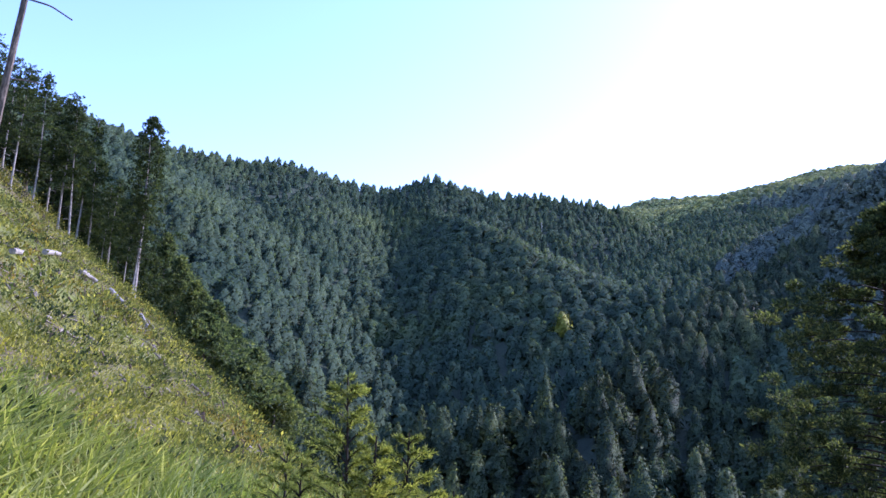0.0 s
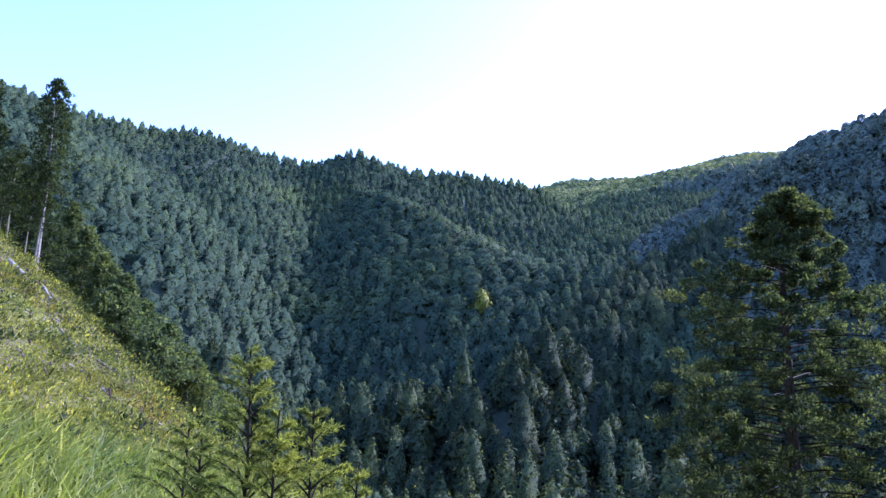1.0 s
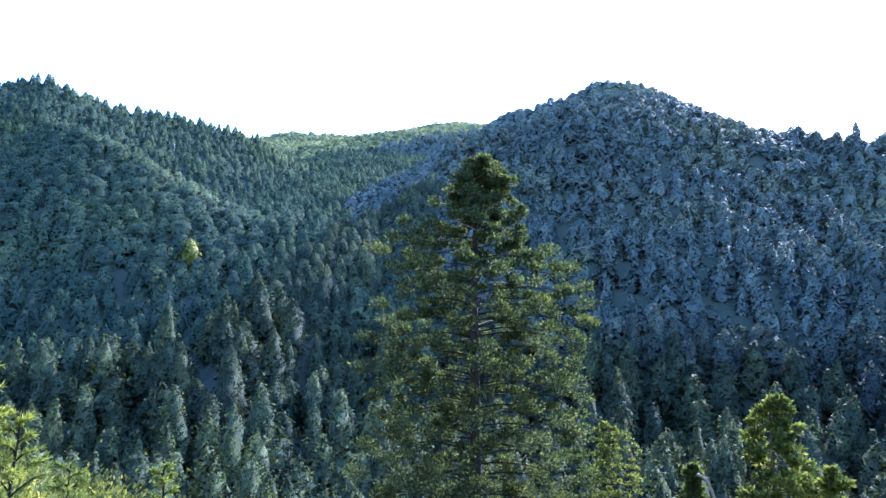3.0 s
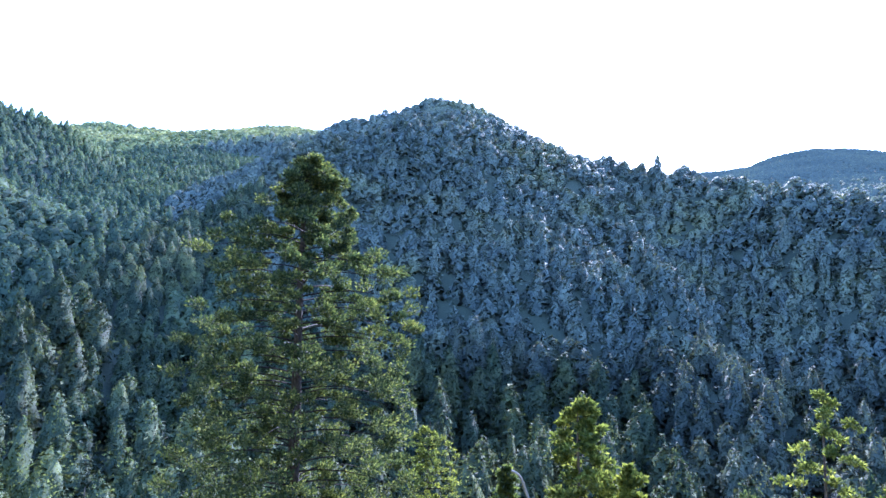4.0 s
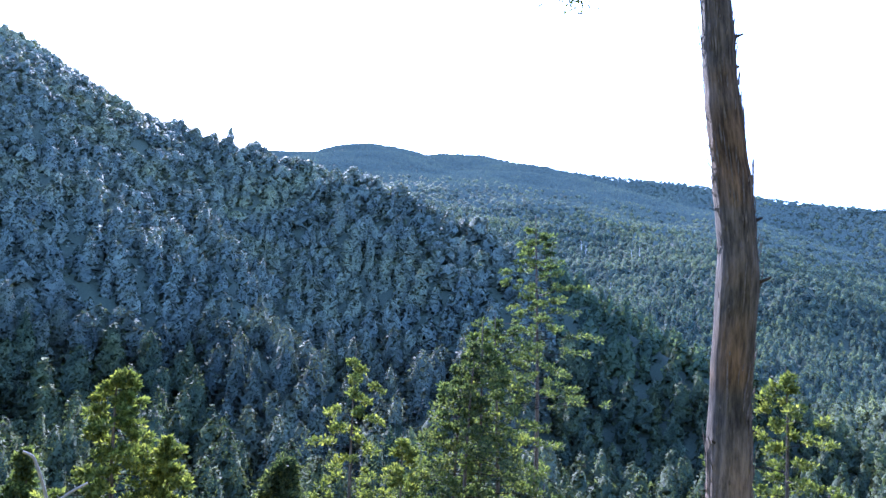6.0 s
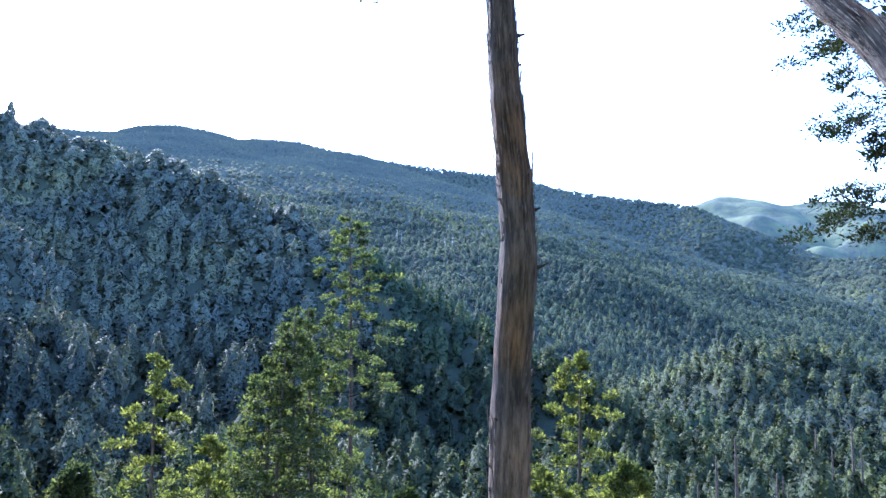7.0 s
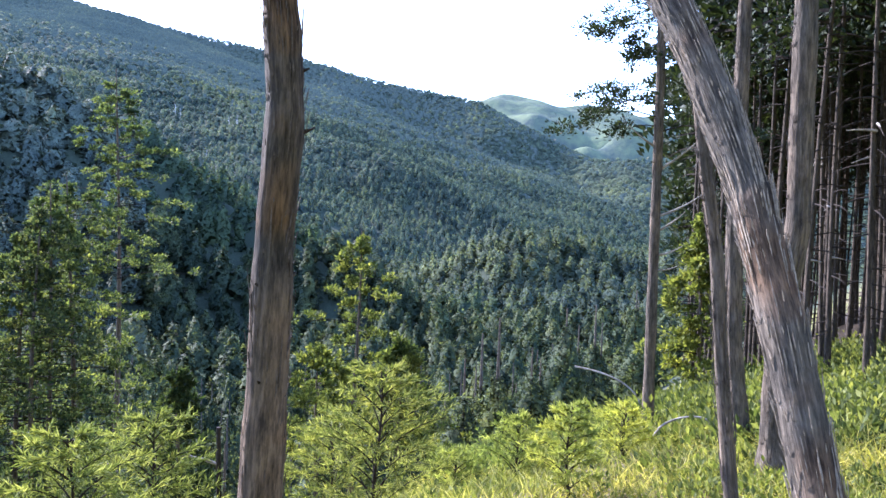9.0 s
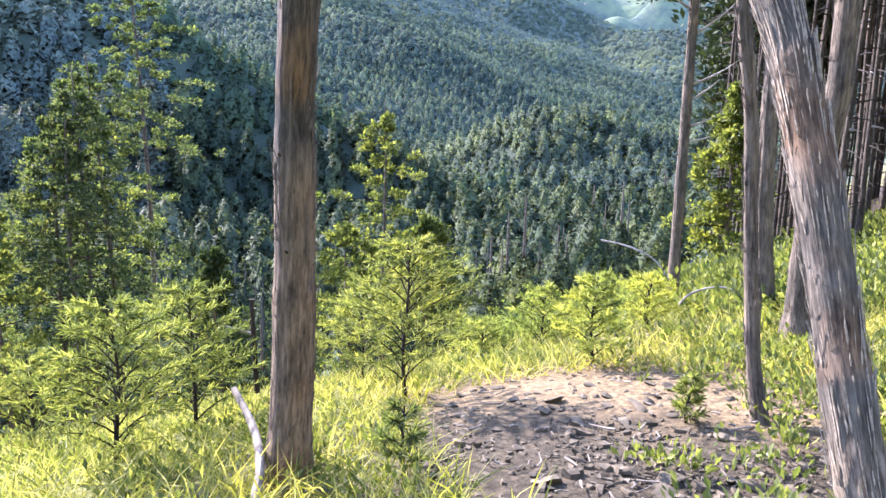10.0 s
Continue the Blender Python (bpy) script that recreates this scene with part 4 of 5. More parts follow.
def far_snag(x, y, height, seed):
    """A dead tree: a bleached stem with a few bare limbs."""
    rng = np.random.RandomState(seed)
    ob = new("dead_tree")
    tagged(ob, "pale bleached dead tree standing among dark conifers", "tree", "dead trees on the far slopes")
    k = np.linspace(0, 1, 6)
    bend = rng.normal(size=2) * 0.05 * height
    line = np.stack([bend[0] * k ** 2, bend[1] * k ** 2, -1 + (height + 1) * k], 1)
    part("trunk", *tube(line, 0.028 * height * (1 - 0.75 * k), 7, rng, 0.1), PALE_WOOD, ob, smooth=True)
    for _ in range(7):
        a, q, l = rng.uniform(0, 6.28), rng.uniform(0.45, 0.95), height * rng.uniform(0.1, 0.24)
        root = np.array([bend[0] * q ** 2, bend[1] * q ** 2, -1 + (height + 1) * q])
        tip = root + np.array([np.cos(a), np.sin(a), rng.uniform(0.2, 0.9)]) * l
        part("limb", *tube([root, (root + tip) / 2 + [0, 0, 0.06 * l], tip], [0.012 * height, 0.009 * height, 0.003 * height], 5), PALE_WOOD, ob)
    ob.matrix_basis = stand(x, y, seed * 40, -0.2)


for i, (x, y, height) in enumerate(((47.8, 203.9, 6.0), (64.6, 386.6, 5.5), (154.3, 363.6, 5.0), (585.0, 19.5, 10.0), (580.0, 16.0, 9.0), (565.8, -24.3, 9.5), (569.0, -19.0, 8.0), (483.8, -2.9, 6.0))):
    far_snag(x, y, height, 930 + i)

# ---- trunks that stand on the landing ----
def spline(points, n):
    p = np.asarray(points, float)
    t, u = np.linspace(0, 1, len(p)), np.linspace(0, 1, n)
    rough = np.stack([np.interp(u, t, p[:, i]) for i in range(3)], 1)
    for _ in range(3):
        rough[1:-1] = (rough[:-2] + 2 * rough[1:-1] + rough[2:]) / 4
    return rough


def trunk_thing(name, label, points, radii, seed, material, stubs=(), foot=1.3, dead=None, crown=None, flakes_n=420):
    """A bark-covered trunk along points, with flakes of lifting bark and broken branch stubs."""
    rng = np.random.RandomState(seed)
    n, sides = 90, 40
    line = spline(points, n)
    base = line[0].copy()
    line = line - base
    # the object's own z runs along the stem
    axis = Vector(line[-1]).normalized()
    turn = Vector((0, 0, 1)).rotation_difference(axis).to_matrix()
    to_local = np.array(turn).T
    line = line @ to_local.T
    r = np.interp(np.linspace(0, 1, n), np.linspace(0, 1, len(radii)), radii)
    height = np.linspace(0, 1, n)
    r = r * (1 + (foot - 1) * np.exp(-height * 30))
    r = r * (1 + 0.03 * np.sin(height * 46 + rng.uniform(0, 6)) + 0.02 * np.sin(height * 91))
    v, f = tube(line, r, sides)
    v = v.reshape(n, sides, 3)
    # long grooves that wander up the stem
    a = np.arange(sides)
    groove = np.zeros((n, sides))
    for k in range(7):
        shift = np.cumsum(rng.normal(size=n) * 0.05) + rng.uniform(0, 6)
        groove += np.sin((a[None] * 2 * np.pi / sides) * (5 + 2 * k) + shift[:, None] * (1 + 0.3 * k)) / (1 + 0.35 * k)
    groove = groove * 0.018 + rng.uniform(-1, 1, (n, sides)) * 0.012
    v = line[:, None] + (v - line[:, None]) * (1 + groove)[..., None]
    ob = new(name)
    tagged(ob, label, "tree trunk")
    stem_mesh = part("trunk", v.reshape(-1, 3), f, material, ob, smooth=True).data
    run = np.concatenate([[0], np.cumsum(np.linalg.norm(np.diff(line, axis=0), axis=1))])
    ang = np.arange(sides) * 2 * np.pi / sides
    mean = float(np.mean(r))
    grain = np.stack([np.broadcast_to(mean * np.cos(ang), (n, sides)), np.broadcast_to(mean * np.sin(ang), (n, sides)), np.broadcast_to(run[:, None] + seed, (n, sides))], -1)
    stem_mesh.attributes.new("grain", "FLOAT_VECTOR", "POINT").data.foreach_set("vector", grain.astype(np.float32).ravel())
    flakes = []
    for _ in range(flakes_n):
        i, j = rng.randint(2, n - 4), rng.randint(0, sides)
        c, o = v[i, j], v[i, j] - line[i]
        o = o / np.linalg.norm(o)
        along = line[min(i + 1, n - 1)] - line[i - 1]
        along = along / np.linalg.norm(along)
        side = np.cross(along, o)
        l, w = 0.02 + min(rng.exponential(0.05), 0.2), rng.uniform(0.0015, 0.005)
        if material == SHAGGY:
            l = l * 1.5
        lift = rng.uniform(0.004, 0.018)
        q = np.array([c - side * w * 0.4, c + along * l * 0.3 + side * w + o * lift * 0.3, c + along * l + o * lift, c + along * l * 0.6 - side * w + o * lift * 0.6]) + o * 0.003
        back = q - o * 0.003
        flakes.append((np.concatenate([q, back]), np.array([[0, 1, 2, 3], [7, 6, 5, 4], [0, 3, 7, 4], [1, 5, 6, 2], [3, 2, 6, 7], [0, 4, 5, 1]])))
    tagged(part("shaggy_bark", *join(flakes), PALE_FLAKE if material == SHAGGY else FLAKE, ob), kind="stuff")
    for k, a, l, d in stubs:
        i = int(k * (n - 1))
        out = to_local @ np.array([math.sin(radians(a)), math.cos(radians(a)), d])
        s = np.linspace(0, 1, 5)[:, None]
        start = line[i] + out / np.linalg.norm(out) * r[i] * 0.7
        path = start + out * s * l + np.array([0, 0, 0.25 * l]) * s ** 2
        part("branch_stub", *tube(path, np.linspace(0.014, 0.004, 5) * (1 if l < 0.3 else 1.3), 6, rng, 0.15), dead or TWIG, ob, "broken branch stub")
    if crown:
        lift, more = crown
        limbs, leaf = crown_leaves(rng, line[-1, 2] - lift, **more)
        shift = np.array([line[n // 2, 0], line[n // 2, 1], lift])
        tagged(part("branchwork", limbs[0] + shift, limbs[1], TWIG, ob), kind="stuff")
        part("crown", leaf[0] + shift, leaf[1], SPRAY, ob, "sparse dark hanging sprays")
    ob.matrix_basis = pose(*base) @ turn.to_4x4()
    return ob


trunk_thing("tree_trunk", "bare reddish-brown cypress trunk with peeling bark and a slight kink",
            [(3.70, -0.50, -0.38), (3.69, -0.55, 0.37), (3.69, -0.57, 0.97), (3.69, -0.58, 1.48), (3.62, -0.61, 2.07), (3.62, -0.59, 2.39), (3.62, -0.56, 2.69), (3.63, -0.54, 2.94), (3.63, -0.53, 3.22), (3.65, -0.37, 6.21)],
            [0.105, 0.098, 0.093, 0.088, 0.083, 0.08, 0.076, 0.072, 0.068, 0.05], 501, BARK, ((0.428, 188, 0.075, 0.15), (0.51, 188, 0.05, 0.1), (0.845, 188, 0.055, -0.1), (0.78, 188, 0.03, 0.2), (0.31, 190, 0.035, 0.1), (0.30, 320, 0.04, 0.1), (0.21, 300, 0.04, 0.1)))
trunk_thing("tree_trunk", "leaning bare trunk with shaggy grey-brown peeling bark",
            [(2.17, -2.6, -0.35), (2.4, -2.62, 0.11), (2.61, -2.65, 0.59), (2.79, -2.65, 1.12), (3.01, -2.66, 1.62), (3.08, -2.67, 1.77), (3.26, -2.65, 2.12), (3.44, -2.61, 2.48), (3.63, -2.57, 2.8), (3.83, -2.47, 3.21), (4.03, -2.37, 3.48), (5.25, -1.74, 5.57)],
            [0.101, 0.101, 0.096, 0.095, 0.094, 0.094, 0.094, 0.093, 0.091, 0.087, 0.083, 0.075], 502, SHAGGY, ((0.5, 60, 0.05, 0.2),), flakes_n=1100)
trunk_thing("tree_trunk", "slim crooked bare trunk with lichen spots",
            [(3.44, -3.06, -0.26), (3.53, -3.03, 0.13), (3.62, -3.01, 0.75), (3.67, -2.97, 1.48), (3.72, -2.91, 1.95), (3.76, -2.86, 2.42), (3.73, -2.78, 2.53), (3.76, -2.73, 2.97), (3.80, -2.67, 3.46), (4.05, -2.34, 6.43)],
            [0.043, 0.04, 0.038, 0.037, 0.036, 0.036, 0.035, 0.034, 0.033, 0.03], 503, PALE_BARK, (), foot=1.5)
trunk_thing("tree_trunk", "straight grey trunk with flared roots behind the leaning one",
            [(4.69, -4.43, -0.36), (4.71, -4.41, 0.16), (4.71, -4.40, 0.89), (4.62, -4.45, 1.67), (4.63, -4.44, 2.50), (4.64, -4.44, 3.32), (4.70, -4.37, 9.32)],
            [0.16, 0.10, 0.088, 0.084, 0.082, 0.08, 0.07], 504, PALE_BARK, (), foot=1.25)
trunk_thing("tree_trunk", "straight grey trunk at the edge of the plantation",
            [(5.88, -5.15, -0.49), (5.96, -5.06, 0.59), (5.99, -5.03, 1.77), (5.98, -5.03, 3.04), (5.99, -5.03, 3.77), (5.98, -5.03, 8.77)],
            [0.09, 0.08, 0.075, 0.065, 0.055, 0.05], 505, PALE_BARK, ())
trunk_thing("tree_trunk", "thin straight trunk with bleached dead branches and sparse hanging foliage",
            [(7.43, -5.17, -0.83), (7.40, -5.14, 0.35), (7.41, -5.14, 1.64), (7.41, -5.13, 2.92), (7.42, -5.12, 4.18), (7.37, -5.05, 4.48), (7.28, -4.86, 8.47)],
            [0.066, 0.06, 0.056, 0.052, 0.048, 0.045, 0.04, 0.03], 506, PALE_BARK, ((0.33, 200, 0.3, 0.5), (0.35, 200, 0.5, 0.3), (0.30, 190, 0.3, 0.1), (0.42, 210, 0.45, 0.6), (0.27, 195, 0.25, 0.0), (0.45, 20, 0.3, 0.5)), dead=DEAD, crown=(3.5, dict(bare=0.0, spread=1.2, branches=64, clumps=12, per=60, leaf=0.042, lump=0.17, profile=0.5, droop=0.3, up=0.3, side=30, limb=0.4)))


# ---- the dark plantation beside the landing ----
def plantation():
    rng = np.random.RandomState(77)
    fine = dict(bare=0.40, spread=1.6, branches=40, clumps=6, per=15, leaf=0.12, lump=0.36, profile=0.45, droop=0.3)
    coarse = dict(bare=0.48, spread=1.7, branches=24, clumps=6, per=8, leaf=0.28, lump=0.42, profile=0.5, droop=0.25)
    label = "slender plantation cypress with a bare lower stem and dark crown"
    shapes = []
    for s in range(7):
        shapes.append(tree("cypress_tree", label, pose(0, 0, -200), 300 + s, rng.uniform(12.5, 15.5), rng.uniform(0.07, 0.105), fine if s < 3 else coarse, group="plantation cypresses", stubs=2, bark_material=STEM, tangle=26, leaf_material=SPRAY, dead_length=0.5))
    spots = []
    for _ in range(9000):
        a, r = 127.0 + 33 * rng.uniform(), 11.5 + 30 * rng.uniform() ** 1.35
        if a < 131.5 and r < 15 or a < 134 and r < 12.5:
            continue
        x, y = r * math.sin(radians(a)), r * math.cos(radians(a))
        if all((x - p) ** 2 + (y - q) ** 2 > 0.8 ** 2 for p, q in spots):
            spots.append((x, y))
        if len(spots) >= 298:
            break
    used = set()
    for x, y in spots:
        m = stand(x, y, rng.uniform(0, 360), -0.1, (rng.normal() * 1.2, rng.normal() * 1.2))
        k = rng.randint(0, 3) if math.hypot(x, y) < 16 else rng.randint(3, 7)
        if k in used:
            copy_thing(shapes[k], m)
        else:
            shapes[k].matrix_basis = m
            used.add(k)


plantation()


# ---- the old stand at the top of the cleared slope ----
def old_stand():
    rng = np.random.RandomState(5)
    shapes = []
    for s in range(4):
        crown = dict(bare=0.36, spread=2.0, branches=60, clumps=7, per=14, leaf=0.24, lump=0.42, profile=0.55, droop=0.25)
        shapes.append(tree("cypress_tree", "tall old cypress with a pale bare stem above the cleared slope", pose(0, 0, -200), 400 + s, 13.0, 0.22, crown, group="old cypresses above the slope", stubs=4, bark_material=DEAD))
    spots = [(-24.8, 49.1, 10), (-24.1, 49.4, 9.8), (-24.6, 51.4, 9.6), (-25.8, 47.4, 9.5), (-26.0, 45.0, 8.5), (-20.5, 52.1, 8.5), (-22.6, 55.6, 8), (-25.9, 56.3, 9.3), (-26.5, 60.4, 9), (-29.7, 56.7, 10), (-32.2, 57.6, 9.5), (-29.1, 46.7, 9), (-31.6, 48.7, 10), (-30.6, 51.6, 9), (-24.5, 56.9, 8.5), (-29.9, 63.3, 10.5), (-32.3, 64.3, 11), (-31.4, 46.4, 10)]
    for i, (x, y, h) in enumerate(spots):
        m = stand(x, y, rng.uniform(0, 360), -0.2, (rng.normal() * 1.5, rng.normal() * 1.5))
        ob = shapes[i] if i < 4 else copy_thing(shapes[i % 4], m)
        ob.matrix_basis = m @ Matrix.Diagonal((h / 13.0, h / 13.0, h / 13.0, 1))


old_stand()


# ---- saplings ----
def sapling(label, x, y, height, wide, seed, material=None, lean=0.0, thick=0.016, bushy=1.0, fine=1.0):
    rng = np.random.RandomState(seed)
    ob = new("sapling")
    tagged(ob, label, "sapling", "planted saplings on the landing")
    k = np.linspace(0, 1, 9)
    line = np.stack([lean * k ** 1.5 * height, 0.02 * np.sin(k * 6 + seed), k * height], 1)
    part("stem", *tube(line, np.linspace(thick, 0.004, 9), 7, rng, 0.1), TWIG, ob, smooth=True)
    limbs, c, w, s = [], [], [], []
    branches = int((10 + 24 * height) * bushy)
    for i in range(branches):
        q = 0.12 + 0.86 * (i + rng.uniform(0, 1)) / branches
        a = i * 2.4 + rng.uniform(-0.4, 0.4)
        reach = wide / 2 * (0.12 + 1.1 * (1 - q) ** 0.75) * rng.uniform(0.6, 1.1) * min(1, 0.5 + q * 1.6)
        out = np.array([np.cos(a), np.sin(a), 0])
        u = np.linspace(0, 1, 6)
        root = np.array([np.interp(q, k, line[:, 0]), np.interp(q, k, line[:, 1]), q * height])
        path = root + out * (u * reach)[:, None] + np.stack([0 * u, 0 * u, reach * (1.15 * u - 0.55 * u ** 2)], 1)
        limbs.append(tube(path, np.linspace(0.006, 0.0015, 6), 4))
        m = int((45 + 95 * reach) / fine)
        for _ in range(3):  # side sprays
            z = rng.uniform(0.3, 0.9)
            j = path[0] + (path[-1] - path[0]) * z + np.array([0, 0, reach * 0.1])
            side = np.array([-out[1], out[0], 0]) * rng.choice([-1, 1]) + out * 0.8 + np.array([0, 0, 0.35])
            e = j + side * reach * 0.42
            g = rng.uniform(0, 1, m // 3)
            p = j + (e - j) * g[:, None]
            c.append(p)
            w.append(side * 0.8 + rng.normal(size=p.shape) * 0.55 + np.array([0, 0, 0.25]))
            s.append(fine * rng.uniform(0.03, 0.07, len(p)))
        g = rng.uniform(0.15, 1.0, m)
        j = np.minimum((g * 5).astype(int), 4)
        p = path[j] + (path[j + 1] - path[j]) * (g * 5 - j)[:, None]
        c.append(p)
        w.append(out * 0.9 + rng.normal(size=p.shape) * 0.6 + np.array([0, 0, 0.3]))
        s.append(fine * rng.uniform(0.035, 0.07, m))
    tagged(part("branchwork", *join(limbs), TWIG, ob), kind="stuff")
    c, w, s = np.concatenate(c), np.concatenate(w), np.concatenate(s)
    part("needles", *leaves(c, w, s, s * 0.085 + 0.0035 * fine, rng, 0.3), material or YOUNG, ob)
    ob.matrix_basis = stand(x, y, seed * 71 % 360, -0.03)
    return ob


sapling("young bright green conifer sapling with feathery branches", 4.36, 0.34, 0.98, 1.02, 601)
sapling("young bright green conifer sapling with feathery branches", 5.08, -0.02, 1.02, 1.03, 602)
sapling("young bright green conifer sapling with feathery branches behind the trunk", 5.04, -1.42, 1.16, 1.34, 603)
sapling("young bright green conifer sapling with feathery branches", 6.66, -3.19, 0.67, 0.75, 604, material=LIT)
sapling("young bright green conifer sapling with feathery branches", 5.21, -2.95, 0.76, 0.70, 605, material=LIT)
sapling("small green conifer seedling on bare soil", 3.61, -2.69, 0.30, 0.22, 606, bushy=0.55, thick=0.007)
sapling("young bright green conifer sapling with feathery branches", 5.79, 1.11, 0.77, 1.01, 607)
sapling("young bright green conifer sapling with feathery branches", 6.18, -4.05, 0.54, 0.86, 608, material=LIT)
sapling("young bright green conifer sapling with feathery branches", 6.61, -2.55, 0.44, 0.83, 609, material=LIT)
sapling("young bright green conifer sapling with feathery branches", 6.46, -1.37, 0.96, 1.03, 615)
# the seedling's shade is put into its darker leaf colour
sapling("small shaded blue-green conifer seedling in the grass", 3.47, -1.03, 0.4, 0.34, 617, material=EDGE_LEAF, bushy=0.55, thick=0.007)
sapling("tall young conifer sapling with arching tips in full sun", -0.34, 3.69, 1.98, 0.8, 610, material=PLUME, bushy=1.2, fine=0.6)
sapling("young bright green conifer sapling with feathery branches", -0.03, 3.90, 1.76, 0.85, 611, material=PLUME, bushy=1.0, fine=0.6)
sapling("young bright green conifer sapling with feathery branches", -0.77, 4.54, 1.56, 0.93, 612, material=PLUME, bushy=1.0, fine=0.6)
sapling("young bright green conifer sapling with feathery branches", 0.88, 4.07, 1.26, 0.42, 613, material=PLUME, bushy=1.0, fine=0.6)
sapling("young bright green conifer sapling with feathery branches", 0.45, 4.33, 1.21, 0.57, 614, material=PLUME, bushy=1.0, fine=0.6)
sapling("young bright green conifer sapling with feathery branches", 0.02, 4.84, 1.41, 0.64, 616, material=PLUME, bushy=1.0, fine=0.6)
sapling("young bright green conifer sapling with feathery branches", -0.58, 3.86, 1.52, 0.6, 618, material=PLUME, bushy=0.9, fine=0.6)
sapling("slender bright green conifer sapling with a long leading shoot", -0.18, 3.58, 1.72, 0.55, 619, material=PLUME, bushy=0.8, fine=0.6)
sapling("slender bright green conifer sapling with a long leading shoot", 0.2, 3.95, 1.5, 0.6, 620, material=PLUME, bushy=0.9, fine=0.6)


# ---- grass and low growth ----
def bare_patch(x, y):
    return np.hypot((x - 3.75) / 1.25, (y + 2.45) / 0.95) + 0.25 * wobble(x, y, 0.5, 61)


def grass(name, label, count, region, low, high, width, seed, material, lean=0.55, patchy=0.0, clear=1.15):
    rng = np.random.RandomState(seed)
    a0, a1, r0, r1 = region
    a = np.radians(rng.uniform(a0, a1, count))
    r = np.sqrt(rng.uniform(r0 ** 2, r1 ** 2, count))
    x, y = r * np.sin(a), r * np.cos(a)
    keep = bare_patch(x, y) > clear + rng.exponential(0.12, count)
    keep &= wobble(x, y, 0.55, seed) > patchy + rng.normal(size=count) * 0.35 - 0.6
    x, y = x[keep], y[keep]
    # tufts: several blades from about one spot
    x, y = np.repeat(x, 4) + rng.normal(size=4 * len(x)) * 0.035, np.repeat(y, 4) + rng.normal(size=4 * len(y)) * 0.035
    n = len(x)
    z = land(x, y) - 0.01
    l = rng.uniform(low, high, n)
    d = rng.normal(size=(n, 3)) * lean
    d[:, 2] = 1.0
    d /= np.linalg.norm(d, axis=1)[:, None]
    base = np.stack([x, y, z], 1)
    side = np.cross(d, rng.normal(size=(n, 3)))
    side /= np.linalg.norm(side, axis=1)[:, None] + 1e-9
    w = width * rng.uniform(0.6, 1.3, n)[:, None]
    bend = np.stack([d[:, 0], d[:, 1], 0 * x - 0.55], 1) * (l * rng.uniform(0.15, 0.55, n))[:, None]
    mid = base + d * (l * 0.55)[:, None] + bend * 0.2
    tip = base + d * l[:, None] + bend
    v = np.stack([base - side * w / 2, base + side * w / 2, mid + side * w * 0.45, mid - side * w * 0.45, tip], 1).reshape(-1, 3)
    o = np.arange(n)[:, None] * 5
    f = np.concatenate([np.array([[0, 1, 2]]) + o, np.array([[0, 2, 3]]) + o, np.array([[3, 2, 4]]) + o])
    return tagged(part(name, v, f, material), label, "grass", kind="stuff")


grass("grass", "bright green grass in tufts on the landing", 13000, (60, 150, 2.2, 9.5), 0.10, 0.36, 0.008, 21, GRASS)
grass("grass", "tall pale green grass on the cleared bank", 4200, (-56, -4, 2.4, 11.5), 0.45, 1.1, 0.024, 22, TALL_GRASS, 0.5)
grass("grass", "yellow-green grass tufts over the cleared slope", 9000, (-46, 12, 7, 56), 0.2, 0.6, 0.026, 23, GRASS, 0.6)
grass("grass", "grass along the lip of the landing", 5200, (-5, 62, 2.5, 9), 0.15, 0.5, 0.010, 24, GRASS)


def low_growth(name, label, count, region, size, leaf, seed, material, patchy=-0.3, per=26, flat=0.45, clear=1.25):
    """Low leafy plants all over a stretch of ground."""
    rng = np.random.RandomState(seed)
    a0, a1, r0, r1 = region
    a, r = np.radians(rng.uniform(a0, a1, count)), np.sqrt(rng.uniform(r0 ** 2, r1 ** 2, count))
    x, y = r * np.sin(a), r * np.cos(a)
    keep = (lip_side(x, y) < 6) & (wobble(x, y, 1.7, seed) > patchy + rng.normal(size=count) * 0.3) & (bare_patch(x, y) > clear)
    x, y = x[keep], y[keep]
    n = len(x)
    s = size * rng.uniform(0.5, 1.4, n)
    c = np.repeat(np.stack([x, y, land(x, y)], 1), per, 0)
    ss = np.repeat(s, per)[:, None]
    off = rng.normal(size=(n * per, 3)) * np.array([0.42, 0.42, 0.28]) * ss
    off[:, 2] = np.abs(off[:, 2]) + 0.04
    d = off + np.array([0, 0, 0.3]) * ss + rng.normal(size=off.shape) * 0.25 * ss
    l = leaf * rng.uniform(0.6, 1.4, n * per)
    return tagged(part(name, *leaves(c + off, d, l, l * 0.5, rng, flat), material), label, "undergrowth", kind="stuff")


low_growth("undergrowth", "dark green bushes scattered over the cleared slope", 900, (-46, 8, 9, 58), 0.6, 0.12, 86, CYPRESS, 0.1, 60)
low_growth("undergrowth", "leafy yellow-green bushes on the cleared slope", 900, (-48, 12, 8, 58), 0.8, 0.1, 88, BRIGHT, -0.1, 110)
low_growth("undergrowth", "yellow-green shrubs and ferns over the far cleared slope", 2700, (-48, 14, 24, 62), 0.7, 0.15, 81, SHRUB, -0.3, 36)
low_growth("undergrowth", "yellow-green shrubs and ferns over the cleared slope", 1900, (-48, 14, 8, 25), 0.5, 0.07, 84, SHRUB, -0.3, 56)
low_growth("undergrowth", "low leafy weeds on the bank", 1500, (-50, 30, 2.6, 12), 0.3, 0.085, 82, BRIGHT, -0.2)
